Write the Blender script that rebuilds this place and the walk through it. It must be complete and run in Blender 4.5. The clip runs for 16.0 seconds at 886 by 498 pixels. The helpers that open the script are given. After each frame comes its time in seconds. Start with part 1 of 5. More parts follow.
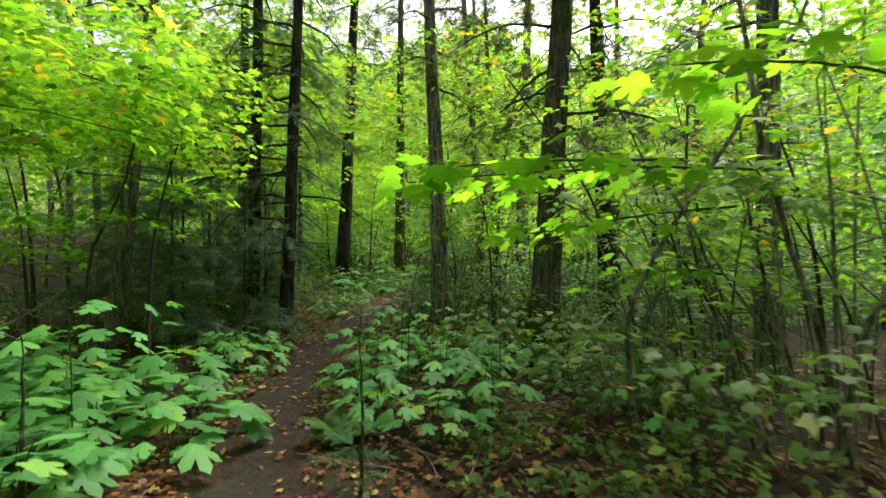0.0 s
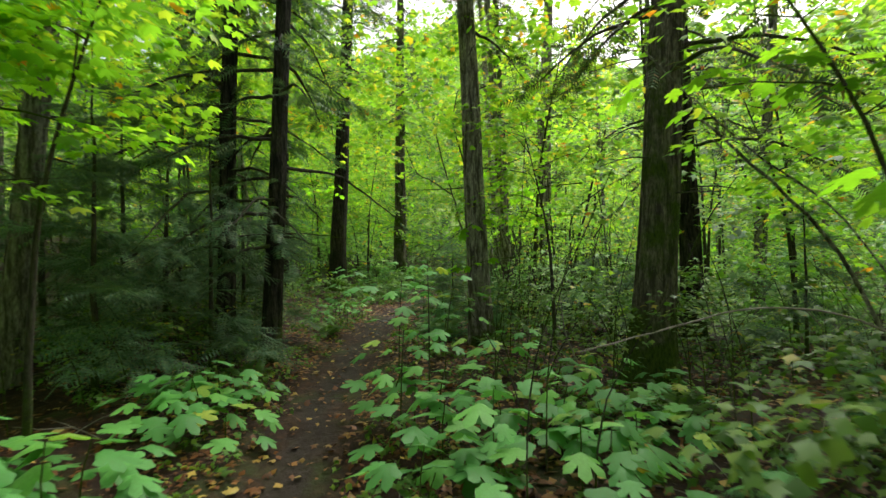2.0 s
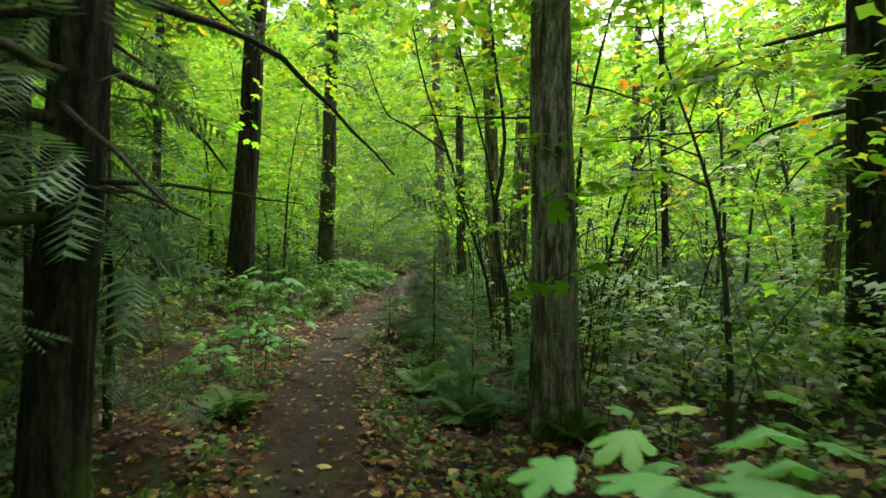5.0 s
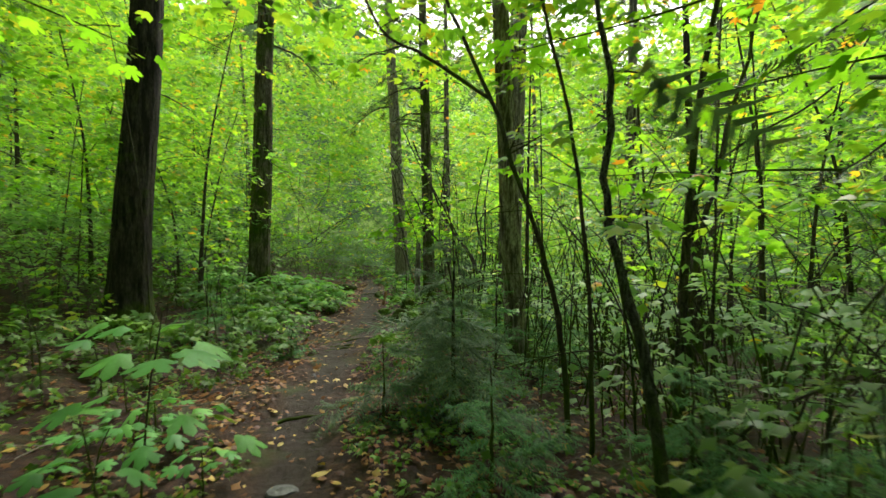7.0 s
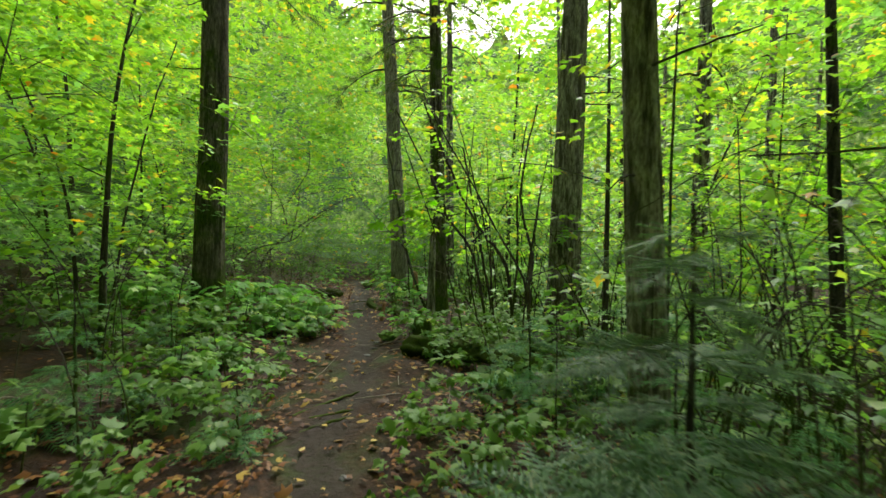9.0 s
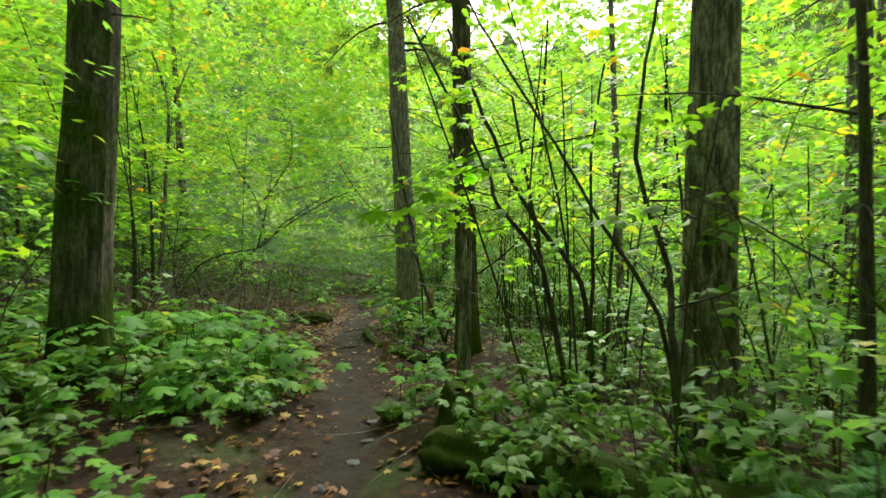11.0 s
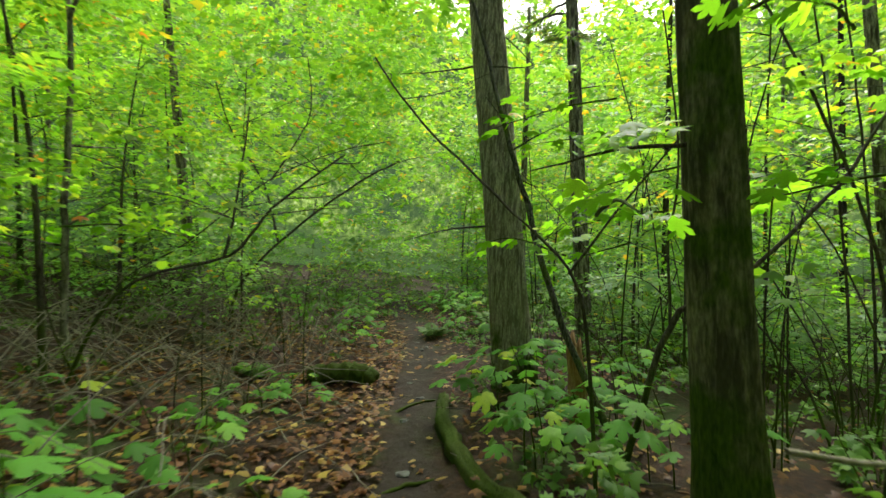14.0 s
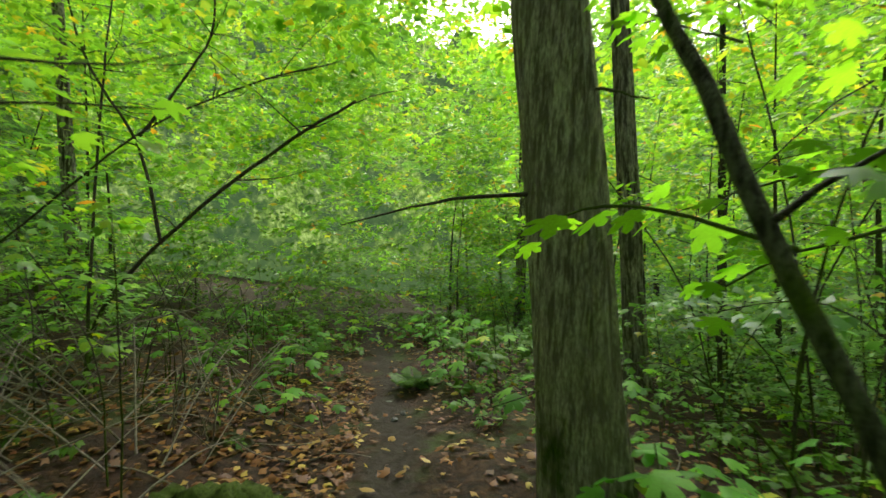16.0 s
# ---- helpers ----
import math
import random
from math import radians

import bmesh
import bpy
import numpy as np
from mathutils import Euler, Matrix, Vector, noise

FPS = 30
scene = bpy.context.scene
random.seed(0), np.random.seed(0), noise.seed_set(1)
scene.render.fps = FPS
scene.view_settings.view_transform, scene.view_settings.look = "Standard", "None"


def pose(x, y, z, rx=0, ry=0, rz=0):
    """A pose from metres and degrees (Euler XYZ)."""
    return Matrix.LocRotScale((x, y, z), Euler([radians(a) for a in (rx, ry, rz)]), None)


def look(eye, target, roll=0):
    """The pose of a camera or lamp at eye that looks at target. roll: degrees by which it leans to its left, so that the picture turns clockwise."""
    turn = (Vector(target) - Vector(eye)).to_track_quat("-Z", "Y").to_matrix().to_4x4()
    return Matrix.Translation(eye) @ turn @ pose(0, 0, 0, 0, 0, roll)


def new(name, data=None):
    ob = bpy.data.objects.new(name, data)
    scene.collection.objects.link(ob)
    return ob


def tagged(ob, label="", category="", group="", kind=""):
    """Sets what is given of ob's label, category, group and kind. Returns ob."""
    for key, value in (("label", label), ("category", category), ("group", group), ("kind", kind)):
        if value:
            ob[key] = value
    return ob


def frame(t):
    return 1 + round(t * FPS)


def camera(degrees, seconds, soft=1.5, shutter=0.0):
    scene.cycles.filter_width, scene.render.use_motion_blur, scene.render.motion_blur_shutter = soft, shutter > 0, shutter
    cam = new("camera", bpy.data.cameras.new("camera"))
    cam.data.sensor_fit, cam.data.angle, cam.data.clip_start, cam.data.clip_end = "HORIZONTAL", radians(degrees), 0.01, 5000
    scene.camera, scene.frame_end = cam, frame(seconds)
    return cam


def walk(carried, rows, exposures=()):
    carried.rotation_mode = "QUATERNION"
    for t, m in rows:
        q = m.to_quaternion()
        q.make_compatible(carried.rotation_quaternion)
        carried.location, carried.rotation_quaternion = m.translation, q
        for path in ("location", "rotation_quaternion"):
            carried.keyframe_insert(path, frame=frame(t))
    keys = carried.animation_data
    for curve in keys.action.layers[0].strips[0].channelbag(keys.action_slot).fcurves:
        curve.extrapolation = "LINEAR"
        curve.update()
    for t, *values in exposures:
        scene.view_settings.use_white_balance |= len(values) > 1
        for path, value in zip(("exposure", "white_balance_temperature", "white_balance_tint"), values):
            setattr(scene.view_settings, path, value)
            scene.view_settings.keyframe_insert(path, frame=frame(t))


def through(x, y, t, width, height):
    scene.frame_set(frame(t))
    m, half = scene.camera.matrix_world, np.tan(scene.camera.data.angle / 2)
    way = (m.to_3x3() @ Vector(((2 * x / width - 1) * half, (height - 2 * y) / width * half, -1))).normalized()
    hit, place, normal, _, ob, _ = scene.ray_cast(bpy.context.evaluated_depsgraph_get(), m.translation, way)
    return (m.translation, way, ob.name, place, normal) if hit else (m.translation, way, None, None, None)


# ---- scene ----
cam = camera(85.0, 16.0, soft=1.5, shutter=0.35)
PATH = [
    (0, (0.037, -0.106, 1.428), (0.033, 1.894, 1.423), -0.6),
    (0.5, (-0.206, 0.422, 1.453), (-0.21, 2.422, 1.467), -0.8),
    (1, (-0.428, 0.981, 1.438), (-0.447, 2.981, 1.462), -0.9),
    (1.5, (-0.607, 1.549, 1.386), (-0.584, 3.548, 1.41), -0.8),
    (2, (-0.755, 2.167, 1.33), (-0.69, 4.166, 1.33), -0.8),
    (2.5, (-0.906, 2.844, 1.336), (-0.732, 4.836, 1.314), -0.5),
    (3, (-1.076, 3.464, 1.341), (-0.841, 5.45, 1.327), -0.2),
    (3.5, (-1.212, 4.128, 1.334), (-0.901, 6.104, 1.313), 0.3),
    (4, (-1.346, 4.728, 1.302), (-0.994, 6.696, 1.265), 0.6),
    (4.2, (-1.394, 4.957, 1.31), (-1.035, 6.924, 1.27), 0.7),
    (6.3, (-1.758, 7.476, 1.396), (-1.093, 9.361, 1.377), 0.7),
    (6.5, (-1.751, 7.752, 1.408), (-1.069, 9.632, 1.4), 0.5),
    (7, (-1.731, 8.478, 1.358), (-1.015, 10.345, 1.344), 0.5),
    (7.5, (-1.739, 9.167, 1.398), (-0.932, 10.997, 1.368), 1.2),
    (8, (-1.635, 9.812, 1.385), (-0.799, 11.628, 1.348), 1.1),
    (8.5, (-1.517, 10.507, 1.404), (-0.673, 12.32, 1.377), 1.3),
    (8.7, (-1.466, 10.782, 1.398), (-0.653, 12.609, 1.362), 1.1),
    (10.8, (-0.617, 13.688, 1.314), (0.134, 15.541, 1.333), 0.5),
    (11, (-0.55, 13.943, 1.308), (0.227, 15.786, 1.32), 0.7),
    (11.5, (-0.389, 14.536, 1.371), (0.358, 16.391, 1.389), 0.5),
    (12, (-0.249, 15.212, 1.394), (0.453, 17.084, 1.417), 0.5),
    (12.5, (-0.145, 15.912, 1.373), (0.499, 17.805, 1.423), 0.1),
    (13, (-0.047, 16.523, 1.367), (0.506, 18.444, 1.43), -0.0),
    (13.5, (0.078, 17.139, 1.352), (0.6, 19.07, 1.362), -0.8),
    (14, (0.252, 17.769, 1.354), (0.823, 19.685, 1.362), -0.9),
    (14.5, (0.494, 18.384, 1.359), (1.148, 20.274, 1.386), -0.8),
    (15, (0.664, 18.982, 1.352), (1.338, 20.863, 1.435), -0.5),
    (15.5, (0.833, 19.619, 1.311), (1.479, 21.509, 1.403), -0.4),
    (16, (0.961, 20.261, 1.264), (1.597, 22.155, 1.341), -0.7),
]
walk(cam, [(t, look(eye, target, roll)) for t, eye, target, roll in PATH], exposures=[(0, 1.3), (1.5, 1.25), (2.5, 1.22), (3.5, 1.38), (4.5, 1.38), (7, 1.3), (8.5, 1.27), (11, 1.55), (13, 1.6), (16, 1.45)])


# ---- light ----
SUN_UP, SUN_ROUND = 52.0, 35.0
world = bpy.data.worlds.new("world")
scene.world = world
world.use_nodes = True
sky = world.node_tree.nodes.new("ShaderNodeTexSky")
sky.sky_type = "NISHITA"
sky.sun_disc = False
sky.sun_elevation, sky.sun_rotation = radians(SUN_UP), radians(SUN_ROUND)
sky.air_density, sky.dust_density, sky.ozone_density = 1.2, 6.0, 0.6
pale = world.node_tree.nodes.new("ShaderNodeHueSaturation")
pale.inputs["Saturation"].default_value = 0.35
world.node_tree.links.new(sky.outputs["Color"], pale.inputs["Color"])
world.node_tree.links.new(pale.outputs["Color"], world.node_tree.nodes["Background"].inputs["Color"])
world.node_tree.nodes["Background"].inputs["Strength"].default_value = 0.11
sun = new("sun", bpy.data.lights.new("sun", "SUN"))
sun.data.energy, sun.data.angle, sun.data.color = 2.4, radians(40), (1.0, 0.97, 0.9)
sun.matrix_world = pose(0, 0, 30, 90 - SUN_UP, 0, 180 - SUN_ROUND)

# ---- materials ----


def material(name):
    m = bpy.data.materials.new(name)
    m.use_nodes = True
    nt = m.node_tree
    return m, nt, nt.nodes["Principled BSDF"], nt.nodes["Material Output"]


def noise_node(nt, scale, detail=5.0, stretch=None, rough=0.6):
    co = nt.nodes.new("ShaderNodeTexCoord")
    n = nt.nodes.new("ShaderNodeTexNoise")
    n.inputs["Scale"].default_value = scale
    n.inputs["Detail"].default_value = detail
    n.inputs["Roughness"].default_value = rough
    if stretch:
        mp = nt.nodes.new("ShaderNodeMapping")
        mp.inputs["Scale"].default_value = stretch
        nt.links.new(co.outputs["Object"], mp.inputs["Vector"])
        nt.links.new(mp.outputs["Vector"], n.inputs["Vector"])
    else:
        nt.links.new(co.outputs["Object"], n.inputs["Vector"])
    return n


def ramp(nt, fac, stops):
    r = nt.nodes.new("ShaderNodeValToRGB")
    e = r.color_ramp.elements
    while len(e) < len(stops):
        e.new(0.5)
    for el, (p, c) in zip(e, stops):
        el.position, el.color = p, (*c, 1)
    nt.links.new(fac, r.inputs["Fac"])
    return r.outputs["Color"]


def mix(nt, fac, a, b, mode="MIX"):
    m = nt.nodes.new("ShaderNodeMix")
    m.data_type, m.blend_type = "RGBA", mode
    if isinstance(fac, float):
        m.inputs[0].default_value = fac
    else:
        nt.links.new(fac, m.inputs[0])
    for sock, v in ((m.inputs[6], a), (m.inputs[7], b)):
        if isinstance(v, tuple):
            sock.default_value = (*v, 1)
        else:
            nt.links.new(v, sock)
    return m.outputs[2]


def bump(nt, bsdf, height, strength, distance):
    b = nt.nodes.new("ShaderNodeBump")
    b.inputs["Strength"].default_value, b.inputs["Distance"].default_value = strength, distance
    nt.links.new(height, b.inputs["Height"])
    nt.links.new(b.outputs["Normal"], bsdf.inputs["Normal"])


def leaf_material(name, stops, through=0.5, gain=1.9, single=False, rough=0.45, gloss=0.18, other=None):
    """A thin leaf: part of the light goes through it. stops: colours, spread by chance from leaf to leaf."""
    m, nt, bsdf, out = material(name)
    info = nt.nodes.new("ShaderNodeObjectInfo")
    if single:
        chance = info.outputs["Random"]
    else:
        geo = nt.nodes.new("ShaderNodeNewGeometry")
        chance = geo.outputs["Random Per Island"]
    col = ramp(nt, chance, stops)
    vein = noise_node(nt, 18.0, 3.0)
    col = mix(nt, vein.outputs["Fac"], col, tuple(c * 0.55 for c in stops[len(stops) // 2][1]), "MIX") if single else col
    if other:
        kind = noise_node(nt, 0.55, 3.0)
        col = mix(nt, ramp(nt, kind.outputs["Fac"], [(0.48, (0, 0, 0)), (0.62, (1, 1, 1))]), col, other)
    hue = nt.nodes.new("ShaderNodeHueSaturation")
    val = nt.nodes.new("ShaderNodeMapRange")
    val.inputs["To Min"].default_value, val.inputs["To Max"].default_value = 0.75, 1.25
    nt.links.new(info.outputs["Random"], val.inputs["Value"])
    nt.links.new(val.outputs["Result"], hue.inputs["Value"])
    nt.links.new(col, hue.inputs["Color"])
    nt.links.new(hue.outputs["Color"], bsdf.inputs["Base Color"])
    bsdf.inputs["Roughness"].default_value = rough
    bsdf.inputs["Specular IOR Level"].default_value = gloss
    tr = nt.nodes.new("ShaderNodeBsdfTranslucent")
    warm = mix(nt, 1.0, hue.outputs["Color"], (gain * 1.02, gain * 1.05, gain * 0.55), "MULTIPLY")
    nt.links.new(warm, tr.inputs["Color"])
    sh = nt.nodes.new("ShaderNodeMixShader")
    sh.inputs["Fac"].default_value = through
    nt.links.new(bsdf.outputs["BSDF"], sh.inputs[1])
    nt.links.new(tr.outputs["BSDF"], sh.inputs[2])
    nt.links.new(sh.outputs["Shader"], out.inputs["Surface"])
    return m


def bark_material(name, dark, light, moss=0.0, scale=1.0, depth=0.02, spiral=0.0):
    m, nt, bsdf, out = material(name)
    long_grain = noise_node(nt, 20.0 * scale, 7.0, (1.0, 1.0, 0.15), 0.65)
    fine = noise_node(nt, 60.0 * scale, 4.0, (1.0, 1.0, 0.3))
    if spiral:
        co, turn, xyz = nt.nodes.new("ShaderNodeTexCoord"), nt.nodes.new("ShaderNodeVectorRotate"), nt.nodes.new("ShaderNodeSeparateXYZ")
        turn.rotation_type = "Z_AXIS"
        k = nt.nodes.new("ShaderNodeMath")
        k.operation = "MULTIPLY"
        k.inputs[1].default_value = spiral
        nt.links.new(co.outputs["Object"], xyz.inputs[0])
        nt.links.new(xyz.outputs["Z"], k.inputs[0])
        nt.links.new(k.outputs[0], turn.inputs["Angle"])
        nt.links.new(co.outputs["Object"], turn.inputs["Vector"])
        nt.links.new(turn.outputs["Vector"], long_grain.inputs["Vector"].links[0].from_node.inputs["Vector"])
    patch = noise_node(nt, 1.7, 5.0)
    col = ramp(nt, long_grain.outputs["Fac"], [(0.42, dark), (0.50, tuple(0.45 * a + 0.55 * b for a, b in zip(dark, light))), (0.60, light)])
    col = mix(nt, ramp(nt, patch.outputs["Fac"], [(0.35, (0.55, 0.55, 0.55)), (0.6, (0, 0, 0))]), col, tuple(0.7 * a + 0.3 * b for a, b in zip(dark, light)))
    shade = ramp(nt, fine.outputs["Fac"], [(0.35, (0.75, 0.75, 0.75)), (0.65, (0.0, 0.0, 0.0))])
    col = mix(nt, shade, col, dark)
    foot_co, foot_xyz, foot, wet = (nt.nodes.new("ShaderNode" + k) for k in ("TexCoord", "SeparateXYZ", "MapRange", "Math"))
    nt.links.new(foot_co.outputs["Object"], foot_xyz.inputs[0])
    nt.links.new(foot_xyz.outputs["Z"], foot.inputs["Value"])
    foot.inputs["From Min"].default_value, foot.inputs["From Max"].default_value = 0.0, 0.9
    foot.inputs["To Min"].default_value, foot.inputs["To Max"].default_value = 0.22, 0.0
    nt.links.new(foot.outputs["Result"], wet.inputs[0])
    nt.links.new(patch.outputs["Fac"], wet.inputs[1])
    green = ramp(nt, wet.outputs[0], [(0.62 - moss * 0.3, (0, 0, 0)), (0.72 - moss * 0.25, (1, 1, 1))])
    if moss:
        mossy = ramp(nt, fine.outputs["Fac"], [(0.3, (0.02, 0.035, 0.006)), (0.7, (0.07, 0.10, 0.015))])
        col = mix(nt, green, col, mossy)
    nt.links.new(col, bsdf.inputs["Base Color"])
    bsdf.inputs["Roughness"].default_value = 0.92
    bsdf.inputs["Specular IOR Level"].default_value = 0.15
    bump(nt, bsdf, long_grain.outputs["Fac"], 0.9, depth)
    return m


GREENS = [(0.0, (0.085, 0.19, 0.022)), (0.40, (0.135, 0.28, 0.022)), (0.80, (0.205, 0.335, 0.025)), (0.95, (0.31, 0.36, 0.035)), (0.985, (0.46, 0.32, 0.02)), (1.0, (0.42, 0.14, 0.02))]
BLUISH = [(0.0, (0.08, 0.31, 0.085)), (0.6, (0.115, 0.40, 0.11)), (0.93, (0.19, 0.45, 0.09)), (1.0, (0.45, 0.40, 0.04))]
M_MAPLE = leaf_material("maple_leaf", GREENS, 0.58, 2.3, rough=0.45, gloss=0.24)
M_WOODS = leaf_material("mixed_leaf", GREENS, 0.56, 2.3, rough=0.4, gloss=0.45, other=(0.10, 0.21, 0.065))
M_SLOPE = leaf_material("slope_leaf", [(0.0, (0.09, 0.20, 0.05)), (0.5, (0.16, 0.31, 0.09)), (1.0, (0.26, 0.40, 0.13))], 0.5, 1.9, rough=0.4, gloss=0.45)
M_SEED = leaf_material("seedling_leaf", BLUISH, 0.3, 1.6, single=True, rough=0.5, gloss=0.25)
M_SEED_WARM = leaf_material("seedling_leaf_warm", [(0.0, (0.055, 0.22, 0.045)), (0.6, (0.10, 0.33, 0.055)), (0.93, (0.19, 0.38, 0.05)), (1.0, (0.45, 0.40, 0.04))], 0.4, 1.8, single=True, rough=0.5, gloss=0.12)
M_SHRUB = leaf_material("shrub_leaf", [(0.0, (0.04, 0.095, 0.014)), (0.6, (0.075, 0.155, 0.018)), (0.95, (0.14, 0.22, 0.025)), (1.0, (0.28, 0.19, 0.03))], 0.35, 1.6)
M_NEEDLE = leaf_material("needles", [(0.0, (0.055, 0.115, 0.062)), (0.7, (0.105, 0.19, 0.095)), (1.0, (0.16, 0.20, 0.09))], 0.25, 1.4, rough=0.55, gloss=0.25)
M_FIR = leaf_material("fir_needles", [(0.0, (0.05, 0.15, 0.06)), (0.7, (0.10, 0.24, 0.09)), (1.0, (0.17, 0.28, 0.10))], 0.3, 1.5, rough=0.6)
M_CEDAR = leaf_material("cedar_needles", [(0.0, (0.035, 0.065, 0.022)), (0.7, (0.06, 0.105, 0.035)), (1.0, (0.16, 0.11, 0.04))], 0.3, 1.4, rough=0.6)
M_YELLOW = leaf_material("fallen_leaf", [(0.0, (0.08, 0.032, 0.013)), (0.5, (0.18, 0.072, 0.022)), (0.82, (0.28, 0.13, 0.04)), (1.0, (0.50, 0.36, 0.08))], 0.12, 1.2)
M_YELLOW_1 = leaf_material("fallen_leaf_single", [(0.0, (0.16, 0.07, 0.025)), (0.4, (0.32, 0.17, 0.05)), (0.75, (0.50, 0.36, 0.09)), (1.0, (0.60, 0.48, 0.22))], 0.12, 1.2, single=True)
M_FERN = leaf_material("fern_leaf", [(0.0, (0.06, 0.14, 0.03)), (1.0, (0.12, 0.22, 0.04))], 0.35, 1.6)
M_BARK = bark_material("grey_bark", (0.04, 0.035, 0.03), (0.42, 0.39, 0.34), 0.0, 1.0, 0.04)
M_BARK_DARK = bark_material("dark_bark", (0.012, 0.011, 0.010), (0.095, 0.082, 0.068), 0.15, 1.0, 0.04)
M_BARK_MOSS = bark_material("mossy_bark", (0.03, 0.025, 0.019), (0.27, 0.235, 0.185), 0.5, 1.0, 0.04)
M_BARK_SPIRAL = bark_material("spiral_bark", (0.10, 0.088, 0.072), (0.56, 0.52, 0.45), 0.12, 1.8, 0.05, -0.45)
M_BARK_LICHEN = bark_material("lichen_bark", (0.010, 0.009, 0.008), (0.15, 0.155, 0.13), 0.2, 4.0, 0.012)
M_BARK_CEDAR = bark_material("cedar_bark", (0.055, 0.046, 0.038), (0.52, 0.475, 0.41), 0.1, 1.1, 0.05)
M_TWIG = bark_material("twig_bark", (0.026, 0.022, 0.018), (0.125, 0.108, 0.088), 0.35, 3.0, 0.004)
M_PALETWIG = bark_material("bare_twig", (0.14, 0.12, 0.10), (0.36, 0.32, 0.27), 0.0, 4.0, 0.002)
M_WOOD = bark_material("broken_wood", (0.16, 0.085, 0.04), (0.42, 0.27, 0.15), 0.0, 2.5, 0.01)
M_LOG = bark_material("log_moss", (0.03, 0.022, 0.015), (0.11, 0.085, 0.06), 0.95, 1.5)


def ground_material():
    m, nt, bsdf, out = material("forest_floor")
    att = nt.nodes.new("ShaderNodeAttribute")
    att.attribute_name = "trodden"
    wide, mid, fine = noise_node(nt, 1.3, 4.0), noise_node(nt, 14.0, 6.0, None, 0.7), noise_node(nt, 90.0, 4.0)
    litter = ramp(nt, mid.outputs["Fac"], [(0.30, (0.009, 0.006, 0.004)), (0.48, (0.026, 0.013, 0.007)), (0.60, (0.052, 0.025, 0.011)), (0.74, (0.11, 0.056, 0.024))])
    mossy = ramp(nt, fine.outputs["Fac"], [(0.3, (0.016, 0.026, 0.007)), (0.7, (0.06, 0.085, 0.018))])
    patch = ramp(nt, wide.outputs["Fac"], [(0.52, (0, 0, 0)), (0.68, (1, 1, 1))])
    litter = mix(nt, patch, litter, mossy)
    dirt = ramp(nt, mid.outputs["Fac"], [(0.3, (0.014, 0.010, 0.0075)), (0.55, (0.034, 0.024, 0.018)), (0.75, (0.078, 0.056, 0.042))])
    dirt = mix(nt, fine.outputs["Fac"], dirt, (0.028, 0.020, 0.015))
    add = nt.nodes.new("ShaderNodeMath")
    add.operation = "MULTIPLY_ADD"
    nt.links.new(mid.outputs["Fac"], add.inputs[0])
    add.inputs[1].default_value = 0.8
    nt.links.new(att.outputs["Fac"], add.inputs[2])
    edge = ramp(nt, add.outputs["Value"], [(0.75, (0, 0, 0)), (1.0, (1, 1, 1))])
    nt.links.new(mix(nt, edge, litter, dirt), bsdf.inputs["Base Color"])
    bsdf.inputs["Roughness"].default_value = 0.85
    bsdf.inputs["Specular IOR Level"].default_value = 0.25
    bump(nt, bsdf, mid.outputs["Fac"], 0.8, 0.04)
    return m


def stone_material():
    m, nt, bsdf, out = material("grey_stone")
    n = noise_node(nt, 25.0, 6.0)
    nt.links.new(ramp(nt, n.outputs["Fac"], [(0.3, (0.05, 0.05, 0.05)), (0.7, (0.15, 0.15, 0.15))]), bsdf.inputs["Base Color"])
    bsdf.inputs["Roughness"].default_value = 0.8
    bump(nt, bsdf, n.outputs["Fac"], 0.5, 0.01)
    return m


M_STONE = stone_material()

# ---- the lie of the land ----
TRAIL = [(0.6, -4), (0.25, -1), (-0.45, 1), (-1.15, 2.75), (-1.48, 4), (-1.66, 5.5), (-1.75, 7.2), (-1.70, 8.6), (-1.70, 10), (-1.62, 11.4), (-1.28, 13), (-0.65, 15), (-0.18, 16), (0.02, 16.8), (0.38, 18.2), (0.78, 20), (1.05, 21.5), (1.55, 23), (1.95, 24.6), (2.28, 26.4), (2.7, 30), (2.0, 36), (0.0, 44)]
TX, TY = np.array([p[0] for p in TRAIL]), np.array([p[1] for p in TRAIL])


def trail_x(y):
    """The trail's middle; a running mean rounds its bends."""
    return sum(np.interp(np.asarray(y, float) + d, TY, TX) for d in (-0.8, -0.4, 0, 0.4, 0.8)) / 5


def side(x, y):
    return np.asarray(x, float) - trail_x(y)


def lumps(x, y):
    return (0.045 * np.sin(1.7 * x + 0.6 * y) * np.sin(1.3 * y - 0.5 * x + 1) + 0.03 * np.sin(3.1 * x - 2.3 * y) + 0.02 * np.sin(5.3 * y + 4.1 * x + 2))


def ground_z(x, y):
    x, y = np.asarray(x, float), np.asarray(y, float)
    u = side(x, y)
    on = np.exp(-((u / 0.42) ** 2))
    late = np.clip((y - 8) / 8, 0, 1)
    left = np.clip(-u - 0.7, 0, 14) * (0.03 + 0.13 * late)
    right = -np.clip(u - 1.8, 0, 14) * (0.01 + 0.13 * late)
    return left + right + lumps(x, y) * (1 - 0.75 * on) - 0.035 * on


def gz(x, y):
    return float(ground_z(x, y))


# ---- mesh helpers ----


